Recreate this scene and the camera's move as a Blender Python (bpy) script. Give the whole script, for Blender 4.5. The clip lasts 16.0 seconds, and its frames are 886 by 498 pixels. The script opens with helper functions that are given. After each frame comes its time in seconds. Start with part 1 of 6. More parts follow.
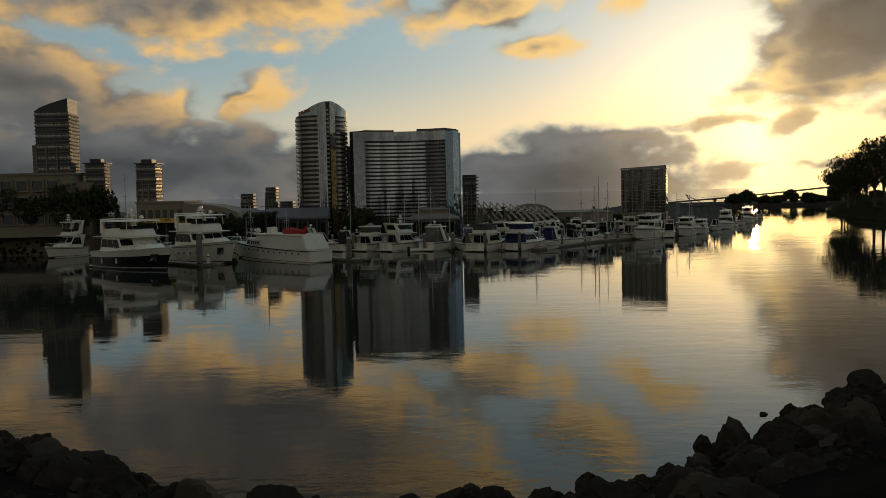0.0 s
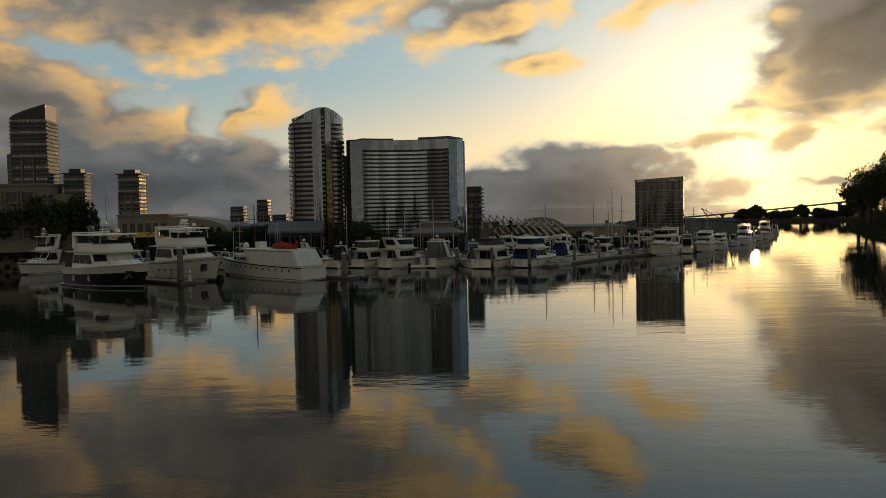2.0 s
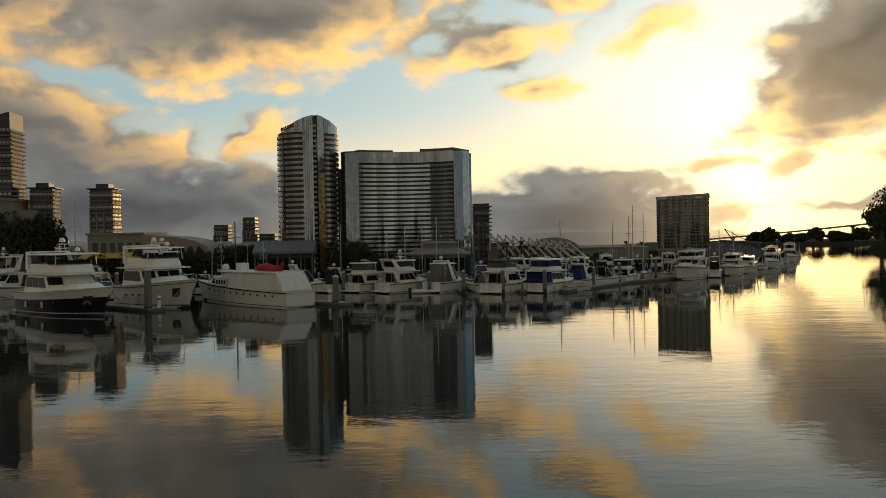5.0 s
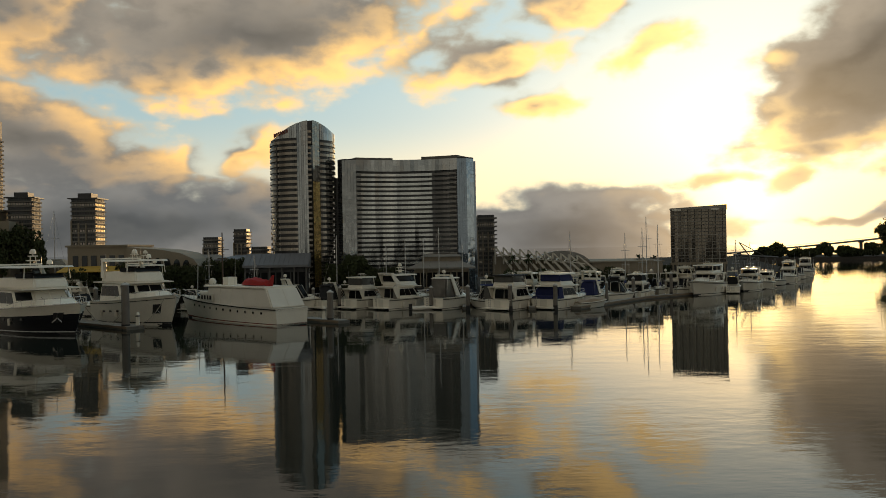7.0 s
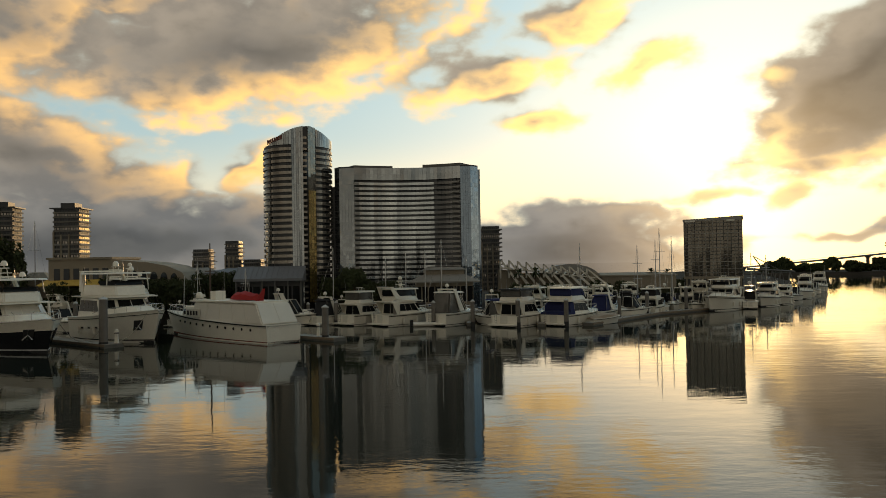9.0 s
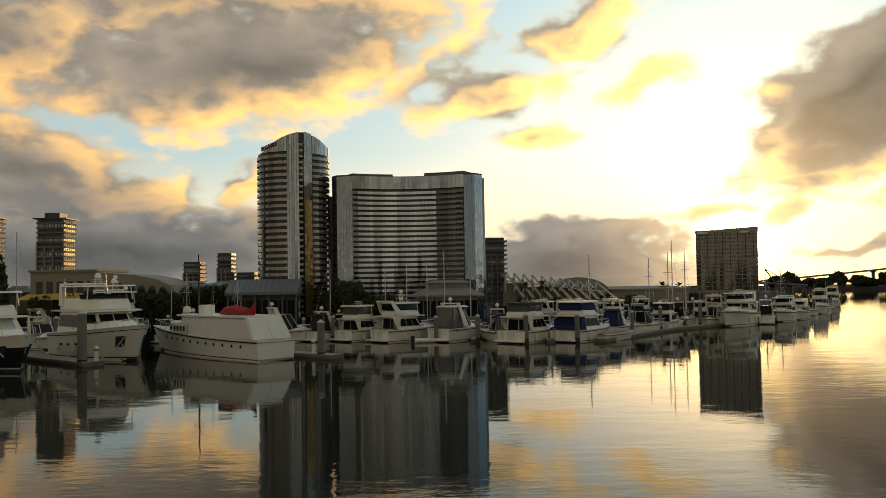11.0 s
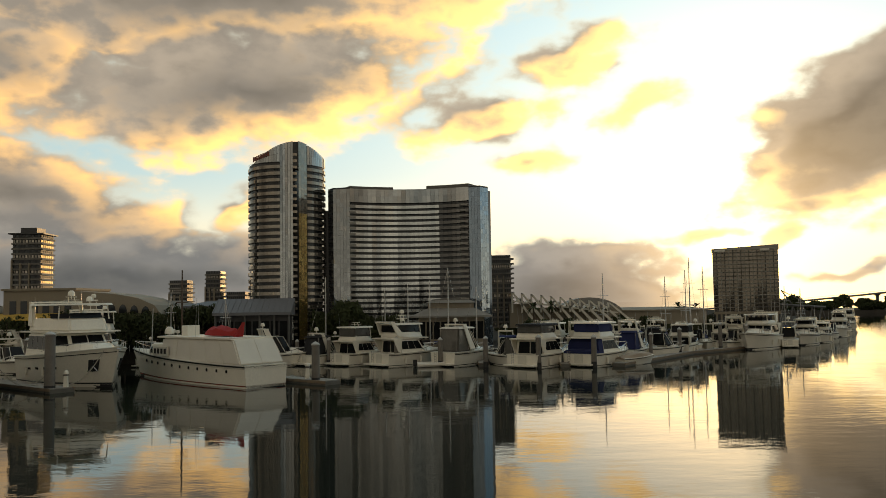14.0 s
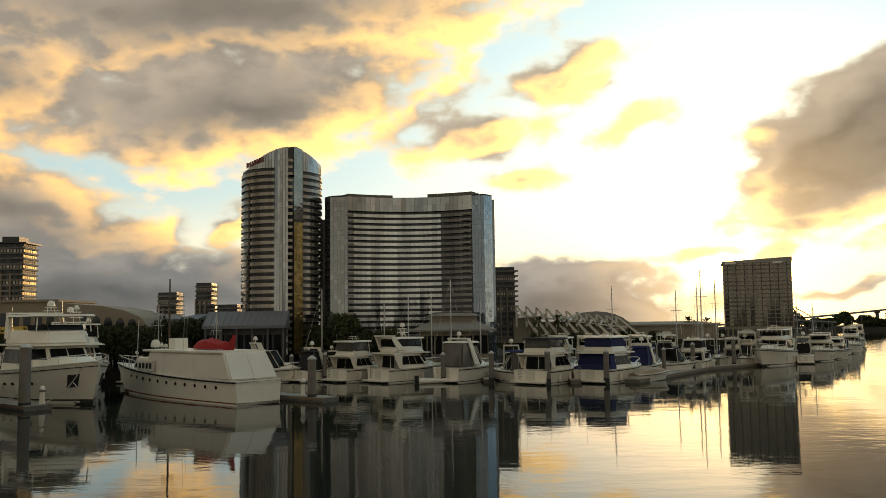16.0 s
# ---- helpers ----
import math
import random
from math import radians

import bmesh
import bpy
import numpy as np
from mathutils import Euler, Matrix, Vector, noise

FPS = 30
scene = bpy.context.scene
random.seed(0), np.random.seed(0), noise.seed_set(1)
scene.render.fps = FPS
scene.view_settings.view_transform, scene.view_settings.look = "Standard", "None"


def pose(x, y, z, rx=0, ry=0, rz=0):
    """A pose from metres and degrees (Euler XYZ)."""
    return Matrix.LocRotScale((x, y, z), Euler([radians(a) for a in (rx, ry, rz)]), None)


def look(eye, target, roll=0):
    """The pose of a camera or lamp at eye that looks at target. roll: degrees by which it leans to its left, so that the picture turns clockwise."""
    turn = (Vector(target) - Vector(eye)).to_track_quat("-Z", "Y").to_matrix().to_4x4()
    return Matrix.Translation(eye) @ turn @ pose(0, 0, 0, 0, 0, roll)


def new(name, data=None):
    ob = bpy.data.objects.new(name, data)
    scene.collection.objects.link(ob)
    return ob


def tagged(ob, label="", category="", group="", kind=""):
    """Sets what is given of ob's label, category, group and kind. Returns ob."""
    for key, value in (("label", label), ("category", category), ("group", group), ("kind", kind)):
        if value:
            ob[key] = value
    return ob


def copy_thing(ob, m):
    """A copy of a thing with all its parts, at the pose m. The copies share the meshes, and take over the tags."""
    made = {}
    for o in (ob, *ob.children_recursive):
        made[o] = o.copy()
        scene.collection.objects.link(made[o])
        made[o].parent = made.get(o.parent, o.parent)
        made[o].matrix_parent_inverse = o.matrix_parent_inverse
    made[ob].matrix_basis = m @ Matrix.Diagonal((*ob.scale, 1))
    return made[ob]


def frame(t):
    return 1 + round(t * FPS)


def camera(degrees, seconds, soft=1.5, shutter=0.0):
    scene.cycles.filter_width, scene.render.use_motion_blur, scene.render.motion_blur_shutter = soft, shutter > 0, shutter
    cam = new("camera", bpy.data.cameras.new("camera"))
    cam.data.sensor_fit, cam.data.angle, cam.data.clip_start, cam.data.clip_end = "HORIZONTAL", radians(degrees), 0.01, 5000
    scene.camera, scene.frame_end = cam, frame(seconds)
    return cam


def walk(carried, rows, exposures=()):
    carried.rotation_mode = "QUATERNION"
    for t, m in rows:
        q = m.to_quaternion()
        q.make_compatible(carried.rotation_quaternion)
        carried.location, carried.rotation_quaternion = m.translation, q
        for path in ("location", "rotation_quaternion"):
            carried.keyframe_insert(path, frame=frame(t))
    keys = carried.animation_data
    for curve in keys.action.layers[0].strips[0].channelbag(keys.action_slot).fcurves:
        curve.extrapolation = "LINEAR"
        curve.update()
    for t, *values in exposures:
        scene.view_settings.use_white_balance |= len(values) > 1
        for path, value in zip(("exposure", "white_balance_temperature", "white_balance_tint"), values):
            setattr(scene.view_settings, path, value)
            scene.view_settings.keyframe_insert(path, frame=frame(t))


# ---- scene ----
# A marina at sunrise: calm channel, moored yachts, hotel towers behind, sun low beside a dark slab hotel.
cam = camera(55.19, 16.0, soft=0.85)
ROWS = [
    (0.0, 2.580, -47.577, 12.719, -3.841, 0.128, -1.227),
    (1.0, 2.258, -40.720, 12.271, -3.286, 0.131, -1.215),
    (2.0, 1.947, -34.122, 11.859, -2.735, 0.130, -1.186),
    (3.0, 1.647, -27.829, 11.479, -2.190, 0.123, -1.148),
    (4.0, 1.356, -21.878, 11.132, -1.649, 0.113, -1.106),
    (5.0, 1.070, -16.295, 10.814, -1.115, 0.100, -1.066),
    (6.0, 0.785, -11.093, 10.526, -0.584, 0.085, -1.031),
    (7.0, 0.494, -6.276, 10.262, -0.059, 0.064, -1.002),
    (8.0, 0.195, -1.836, 10.019, 0.463, 0.036, -0.981),
    (9.0, -0.119, 2.248, 9.792, 0.984, -0.001, -0.967),
    (10.0, -0.455, 6.004, 9.575, 1.505, -0.050, -0.958),
    (11.0, -0.820, 9.476, 9.364, 2.030, -0.117, -0.952),
    (12.0, -1.222, 12.716, 9.150, 2.561, -0.206, -0.945),
    (13.0, -1.670, 15.786, 8.925, 3.100, -0.323, -0.931),
    (14.0, -2.172, 18.763, 8.682, 3.651, -0.474, -0.902),
    (15.0, -2.738, 21.734, 8.410, 4.220, -0.668, -0.853),
    (16.0, -3.380, 24.794, 8.100, 4.811, -0.910, -0.771),
]
walk(cam, [(t, pose(x, y, z, 90 + pitch, 0, yaw) @ pose(0, 0, 0, 0, 0, lean)) for t, x, y, z, pitch, yaw, lean in ROWS],
     [(0.0, -0.52, 5850, 8), (4.0, -0.12, 6000, 8), (8.0, 0.15, 6250, 9), (12.0, 0.36, 6450, 10), (16.0, 0.55, 6550, 10)])

# ---- world: sky, glow round the low sun, broken cloud ----
SUN_AZ, SUN_EL = 20.0, 2.6


def heading(az, el):
    a, e = radians(az), radians(el)
    return Vector((math.sin(a) * math.cos(e), math.cos(a) * math.cos(e), math.sin(e)))


SUN_DIR = heading(SUN_AZ, SUN_EL)
world = bpy.data.worlds.new("dawn_sky")
scene.world = world
world.use_nodes = True
wt = world.node_tree
wt.nodes.clear()


def wn(kind, **values):
    node = wt.nodes.new(kind)
    for key, value in values.items():
        setattr(node, key, value)
    return node


def feed(tree, socket, value):
    if isinstance(value, bpy.types.NodeSocket):
        tree.links.new(value, socket)
    else:
        socket.default_value = value


def wm(op, a, b=0.0, c=0.0, clamp=False):
    node = wn("ShaderNodeMath", operation=op, use_clamp=clamp)
    for i, v in enumerate((a, b, c)):
        feed(wt, node.inputs[i], v)
    return node.outputs[0]


def wv(op, a, b=(0, 0, 0), scale=None):
    node = wn("ShaderNodeVectorMath", operation=op)
    feed(wt, node.inputs[0], a)
    feed(wt, node.inputs[1], b)
    if scale is not None:
        feed(wt, node.inputs[3], scale)
    return node.outputs[1] if op in ("DOT_PRODUCT", "LENGTH") else node.outputs[0]


def wmix(fac, a, b, blend="MIX"):
    node = wn("ShaderNodeMix", data_type="RGBA", blend_type=blend)
    feed(wt, node.inputs[0], fac)
    feed(wt, node.inputs[6], a)
    feed(wt, node.inputs[7], b)
    return node.outputs[2]


def wramp(value, a, b, lo=0.0, hi=1.0):
    node = wn("ShaderNodeMapRange", interpolation_type="SMOOTHSTEP")
    for i, v in enumerate((value, a, b, lo, hi)):
        feed(wt, node.inputs[i], v)
    return node.outputs[0]


# azimuth, elevation (degrees), radii, tilt, weight of each cloud
CLOUDS = [
    (-12.5, 14.0, 22, 6.4, 8, 1.25), (-14, 20.0, 34, 7.5, 4, 1.3), (-29, 14.8, 15, 5.5, 0, 1.2), (-26, 6.8, 15.5, 6.0, -16, 1.15),
    (-23, 1.6, 27, 4.8, 0, 1.5), (-12.6, 6.4, 5.4, 2.6, 32, 0.82), (3.6, 12.6, 10, 3.2, 8, 0.84), (9.2, 15.8, 9, 3.6, 15, 0.8),
    (5.6, 9.4, 4.8, 2.1, 2, 0.83), (27.8, 10.6, 12.5, 6.4, 28, 1.75), (8.2, 0.8, 15.4, 4.2, -3, 1.4), (22.6, 4.6, 5.6, 1.5, 24, 0.82),
    (18.3, 3.7, 5.0, 1.0, 10, 0.76), (29.5, 4.6, 4.2, 1.5, 5, 0.9), (25, 1.7, 13, 0.8, 8, 0.64), (13.5, 12.5, 6.5, 2.4, 20, 0.72),
    (150, 14, 75, 14, 0, 1.1), (-110, 12, 65, 14, 0, 1.1),
]
way = wn("ShaderNodeTexCoord").outputs["Generated"]
xyz = wn("ShaderNodeSeparateXYZ")
wt.links.new(way, xyz.inputs[0])
az = wm("MULTIPLY", wm("ARCTAN2", xyz.outputs[0], xyz.outputs[1]), 180 / math.pi)
el = wm("MULTIPLY", wm("ARCSINE", xyz.outputs[2]), 180 / math.pi)
place = wn("ShaderNodeCombineXYZ")
wt.links.new(az, place.inputs[0])
wt.links.new(el, place.inputs[1])


def cloud_field(p, detail=7.0):
    """How thick the cloud is at the place p of the sky (azimuth, elevation)."""
    flat = wv("MULTIPLY", p, (1.0, 1.75, 1.0))
    warp = wn("ShaderNodeTexNoise", noise_dimensions="2D")
    warp.inputs["Scale"].default_value, warp.inputs["Detail"].default_value = 0.16, 3.0
    wt.links.new(flat, warp.inputs["Vector"])
    bent = wv("ADD", p, wv("MULTIPLY", wv("SUBTRACT", warp.outputs["Color"], (0.5, 0.5, 0.5)), (5.0, 2.8, 0)))
    total = None
    for a, e, ra, re, tilt, weight in CLOUDS:
        m = wn("ShaderNodeMapping", vector_type="TEXTURE")
        m.inputs["Location"].default_value = (a, e, 0)
        m.inputs["Rotation"].default_value = (0, 0, radians(tilt))
        m.inputs["Scale"].default_value = (ra, re, 1)
        wt.links.new(bent, m.inputs["Vector"])
        g = wn("ShaderNodeTexGradient", gradient_type="SPHERICAL")
        wt.links.new(m.outputs[0], g.inputs[0])
        v = wm("MULTIPLY", g.outputs["Fac"], weight)
        total = v if total is None else wm("MAXIMUM", total, v)
    puff = wn("ShaderNodeTexNoise", noise_dimensions="2D")
    puff.inputs["Scale"].default_value, puff.inputs["Detail"].default_value, puff.inputs["Roughness"].default_value = 0.27, detail, 0.5
    wt.links.new(flat, puff.inputs["Vector"])
    return wm("ADD", wm("MULTIPLY", total, 1.5), wm("MULTIPLY_ADD", puff.outputs["Fac"], 1.25, -1.12)), total, puff.outputs["Fac"]


sunward = wv("SUBTRACT", (SUN_AZ, SUN_EL - 3.0, 0.0), place.outputs[0])
step = wv("SCALE", wv("NORMALIZE", sunward), scale=2.0)
here, deep, puffs = cloud_field(place.outputs[0])
_, ahead, _ = cloud_field(wv("ADD", place.outputs[0], step), 1.0)
cover = wramp(here, -0.16, 0.36)
thick = wramp(here, -0.02, 0.5)
facing = wm("ADD", wm("MULTIPLY", wm("SUBTRACT", deep, ahead), 2.6), wm("MULTIPLY_ADD", puffs, 1.5, -0.75))
lit = wm("MULTIPLY", wm("MULTIPLY", wramp(facing, -0.1, 0.62), wramp(here, 1.1, 0.3)), wramp(el, 2.5, 7.5, 0.12, 1.0))
off_sun = wm("MULTIPLY", wm("ARCCOSINE", wv("DOT_PRODUCT", way, tuple(SUN_DIR))), 180 / math.pi)
near = wm("EXPONENT", wm("MULTIPLY", off_sun, -1 / 4.2))
wide = wm("EXPONENT", wm("MULTIPLY", off_sun, -1 / 11.0))
far = wm("EXPONENT", wm("MULTIPLY", off_sun, -1 / 34.0))

sky = wn("ShaderNodeTexSky", sky_type="NISHITA", sun_disc=False, sun_elevation=radians(SUN_EL), sun_rotation=radians(SUN_AZ),
         dust_density=1.6, air_density=1.2)
air = wmix(wramp(el, 0.0, 16.0), (0.30, 0.36, 0.36, 1), (0.19, 0.31, 0.37, 1))
air = wmix(1.0, air, wmix(1.0, sky.outputs[0], (0.05, 0.05, 0.05, 1), "MULTIPLY"), "ADD")


def glow(fac, colour, base):
    c = wn("ShaderNodeCombineXYZ")
    for i in range(3):
        c.inputs[i].default_value = colour[i]
    return wmix(1.0, base, wv("SCALE", c.outputs[0], scale=fac), "ADD")


belt = wm("MULTIPLY", wm("EXPONENT", wm("MULTIPLY", off_sun, -1 / 50.0)), wramp(el, 9.0, 0.5))
air = glow(belt, (0.85, 0.46, 0.06), air)
low_warm = wm("MULTIPLY", wm("EXPONENT", wm("MULTIPLY", off_sun, -1 / 18.0)), wramp(el, 9.0, 1.5))
air = glow(wide, (0.27, 0.31, 0.23), glow(far, (0.15, 0.26, 0.28), air))
air = glow(near, (3.6, 2.3, 0.6), wmix(wm("MULTIPLY", low_warm, 0.75), air, (1.05, 0.75, 0.2, 1)))
grey = wmix(wramp(el, 3.0, 9.0), wmix(far, (0.142, 0.139, 0.13, 1), (0.19, 0.185, 0.175, 1)), wmix(far, (0.22, 0.19, 0.155, 1), (0.28, 0.24, 0.185, 1)))
thin = wmix(far, (0.46, 0.41, 0.32, 1), (0.85, 0.84, 0.64, 1))
gold = wmix(far, (1.2, 0.62, 0.16, 1), (1.5, 1.0, 0.38, 1))
grey = wmix(wramp(puffs, 0.3, 0.7), grey, wmix(1.0, grey, (1.45, 1.4, 1.33, 1), "MULTIPLY"))
grey = wmix(wramp(here, 0.7, 1.5), grey, wmix(1.0, grey, (0.5, 0.52, 0.54, 1), "MULTIPLY"))
body = wmix(lit, wmix(thick, thin, grey), gold)
body = glow(near, (1.1, 0.62, 0.16), body)
final = wmix(cover, air, body)
rear = wn("ShaderNodeTexNoise")
rear.inputs["Scale"].default_value, rear.inputs["Detail"].default_value = 4.5, 4.0
wt.links.new(way, rear.inputs["Vector"])
rear_sky = wmix(wramp(rear.outputs["Fac"], 0.42, 0.6), (0.37, 0.315, 0.23, 1), (0.15, 0.125, 0.09, 1))
final = wmix(wramp(off_sun, 42.0, 105.0, 0.0, 0.85), final, rear_sky)
floor_side = wramp(el, -6.0, -0.5)
final = wmix(floor_side, (0.03, 0.035, 0.035, 1), final)
back = wn("ShaderNodeBackground")
wt.links.new(final, back.inputs[0])
back.inputs[1].default_value = 1.0
wt.links.new(back.outputs[0], wn("ShaderNodeOutputWorld").inputs[0])
world.cycles.sampling_method = "MANUAL"
world.cycles.sample_map_resolution = 512

sun = new("sun", bpy.data.lights.new("sun", "SUN"))
sun.data.energy, sun.data.angle, sun.data.color = 1.0, radians(0.6), (1.0, 0.62, 0.28)
sun.matrix_world = look(SUN_DIR * 100, (0, 0, 0))

# ---- materials ----
def surface(name, base, rough=0.6, metal=0.0, vary=0.18, scale=1.5, fine=14.0, bump=0.15, spec=0.5, stretch=(1, 1, 1), island=0.0, dirt=None):
    """A procedural surface: colour that varies at two sizes, fine relief, and a roughness that follows them."""
    mat = bpy.data.materials.new(name)
    mat.use_nodes = True
    t = mat.node_tree
    b = t.nodes["Principled BSDF"]
    co = t.nodes.new("ShaderNodeTexCoord")
    mp = t.nodes.new("ShaderNodeMapping")
    mp.inputs["Scale"].default_value = stretch
    t.links.new(co.outputs["Object"], mp.inputs["Vector"])
    n1, n2 = t.nodes.new("ShaderNodeTexNoise"), t.nodes.new("ShaderNodeTexNoise")
    for n, s, d in ((n1, scale, 4.0), (n2, fine, 6.0)):
        n.inputs["Scale"].default_value, n.inputs["Detail"].default_value = s, d
        t.links.new(mp.outputs[0], n.inputs["Vector"])
    both = t.nodes.new("ShaderNodeMath")
    both.operation = "MULTIPLY_ADD"
    both.inputs[1].default_value = 0.5
    t.links.new(n2.outputs["Fac"], both.inputs[0])
    half = t.nodes.new("ShaderNodeMath")
    half.operation = "MULTIPLY"
    half.inputs[1].default_value = 0.5
    t.links.new(n1.outputs["Fac"], half.inputs[0])
    t.links.new(half.outputs[0], both.inputs[2])
    value = both.outputs[0]
    if island:
        info, geo = t.nodes.new("ShaderNodeObjectInfo"), t.nodes.new("ShaderNodeNewGeometry")
        add = t.nodes.new("ShaderNodeMath")
        add.operation = "ADD"
        t.links.new(info.outputs["Random"], add.inputs[0])
        t.links.new(geo.outputs["Random Per Island"], add.inputs[1])
        mul = t.nodes.new("ShaderNodeMath")
        mul.operation = "MULTIPLY_ADD"
        mul.inputs[1].default_value = island
        t.links.new(add.outputs[0], mul.inputs[0])
        t.links.new(value, mul.inputs[2])
        value = mul.outputs[0]
    ramp = t.nodes.new("ShaderNodeMapRange")
    ramp.inputs[1].default_value, ramp.inputs[2].default_value = 0.25, 0.75 + island
    t.links.new(value, ramp.inputs[0])
    mix = t.nodes.new("ShaderNodeMix")
    mix.data_type = "RGBA"
    low = dirt or tuple(c * (1 - vary) for c in base)
    mix.inputs[6].default_value = (*low, 1)
    mix.inputs[7].default_value = (*(min(1, c * (1 + vary)) for c in base), 1)
    t.links.new(ramp.outputs[0], mix.inputs[0])
    t.links.new(mix.outputs[2], b.inputs["Base Color"])
    rr = t.nodes.new("ShaderNodeMapRange")
    rr.inputs[3].default_value, rr.inputs[4].default_value = max(0.02, rough * 0.85), min(1, rough * 1.2)
    t.links.new(n2.outputs["Fac"], rr.inputs[0])
    t.links.new(rr.outputs[0], b.inputs["Roughness"])
    b.inputs["Metallic"].default_value = metal
    b.inputs["Specular IOR Level"].default_value = spec
    if bump:
        bp = t.nodes.new("ShaderNodeBump")
        bp.inputs["Strength"].default_value, bp.inputs["Distance"].default_value = bump, 0.05
        t.links.new(value if not island else both.outputs[0], bp.inputs["Height"])
        t.links.new(bp.outputs[0], b.inputs["Normal"])
    return mat


def facade_glass(name, base, metal=0.75, rough=0.06, jitter=0.035):
    """Coated curtain-wall glass: each pane sits a little out of true and differs a little in tint."""
    mat = bpy.data.materials.new(name)
    mat.use_nodes = True
    t = mat.node_tree
    b = t.nodes["Principled BSDF"]
    geo = t.nodes.new("ShaderNodeNewGeometry")
    wn2 = t.nodes.new("ShaderNodeTexWhiteNoise")
    wn2.noise_dimensions = "1D"
    t.links.new(geo.outputs["Random Per Island"], wn2.inputs["W"])
    sub = t.nodes.new("ShaderNodeVectorMath")
    sub.operation = "SUBTRACT"
    sub.inputs[1].default_value = (0.5, 0.5, 0.5)
    t.links.new(wn2.outputs["Color"], sub.inputs[0])
    sc = t.nodes.new("ShaderNodeVectorMath")
    sc.operation = "SCALE"
    sc.inputs[3].default_value = jitter
    t.links.new(sub.outputs[0], sc.inputs[0])
    ad = t.nodes.new("ShaderNodeVectorMath")
    ad.operation = "ADD"
    t.links.new(geo.outputs["Normal"], ad.inputs[0])
    t.links.new(sc.outputs[0], ad.inputs[1])
    t.links.new(ad.outputs[0], b.inputs["Normal"])
    mix = t.nodes.new("ShaderNodeMix")
    mix.data_type = "RGBA"
    mix.inputs[6].default_value = (*(c * 0.84 for c in base), 1)
    mix.inputs[7].default_value = (*(c * 1.1 for c in base), 1)
    t.links.new(wn2.outputs["Value"], mix.inputs[0])
    t.links.new(mix.outputs[2], b.inputs["Base Color"])
    b.inputs["Metallic"].default_value, b.inputs["Roughness"].default_value = metal, rough
    return mat


gelcoat = surface("white_gelcoat", (0.78, 0.735, 0.63), 0.3, vary=0.1, scale=0.35, fine=4, bump=0.02)
gelcoat_cream = surface("cream_gelcoat", (0.62, 0.59, 0.51), 0.3, vary=0.08, scale=0.5, fine=5, bump=0.02)
hull_black = surface("black_hull_paint", (0.012, 0.013, 0.016), 0.12, vary=0.2, scale=0.6, bump=0.01)
antifoul = surface("dark_antifouling", (0.02, 0.02, 0.022), 0.6, vary=0.4, scale=2, bump=0.1)
boot_stripe = surface("boot_stripe", (0.5, 0.5, 0.5), 0.35, vary=0.1)
tinted = surface("tinted_boat_glass", (0.010, 0.011, 0.012), 0.08, spec=0.15, vary=0.3, scale=1, bump=0.0)
clear_vinyl = surface("smoky_clear_vinyl", (0.10, 0.095, 0.085), 0.2, vary=0.3, scale=1.2, bump=0.1)
canvas_blue = surface("blue_canvas", (0.012, 0.018, 0.085), 0.85, vary=0.25, scale=1.2, fine=30, bump=0.3)
canvas_black = surface("black_canvas", (0.018, 0.018, 0.02), 0.85, vary=0.3, scale=1.2, fine=30, bump=0.3)
canvas_red = surface("red_canvas", (0.30, 0.012, 0.010), 0.8, vary=0.3, scale=0.8, fine=20, bump=0.4)
canvas_white = surface("white_canvas_cover", (0.68, 0.64, 0.56), 0.75, vary=0.08, scale=0.7, fine=20, bump=0.25)
yellow_lit_canvas = surface("yellow_lit_canvas", (0.5, 0.33, 0.06), 0.85, vary=0.2, scale=1, fine=24, bump=0.3)
canvas_tan = surface("tan_canvas", (0.33, 0.26, 0.19), 0.85, vary=0.2, scale=1, fine=24, bump=0.35)
stainless = surface("stainless_rail", (0.62, 0.62, 0.62), 0.22, metal=1.0, vary=0.1, bump=0.0)
mast_alu = surface("aluminium_mast", (0.5, 0.5, 0.49), 0.38, metal=0.8, vary=0.12, bump=0.02)
mast_dark = surface("dark_varnished_spar", (0.07, 0.045, 0.03), 0.4, vary=0.25, bump=0.05)
teak = surface("weathered_teak", (0.20, 0.15, 0.10), 0.75, vary=0.3, scale=2, stretch=(1, 6, 1))
pile_wood = surface("grey_pile_concrete", (0.17, 0.155, 0.135), 0.85, vary=0.3, scale=1.2, fine=12, bump=0.3)
pile_cap = surface("white_pile_cap", (0.42, 0.41, 0.38), 0.5, vary=0.1)
dock_plank = surface("weathered_dock_plank", (0.26, 0.235, 0.20), 0.85, vary=0.3, scale=2, fine=20, island=0.25)
dock_float = surface("dock_float_concrete", (0.12, 0.115, 0.10), 0.9, vary=0.35, scale=1)
rope_mat = surface("mooring_rope", (0.35, 0.32, 0.26), 0.9, vary=0.2)
rubber = surface("black_rubber", (0.02, 0.02, 0.02), 0.7, vary=0.3)
red_trim = surface("red_boot_line", (0.25, 0.03, 0.02), 0.5, vary=0.2)

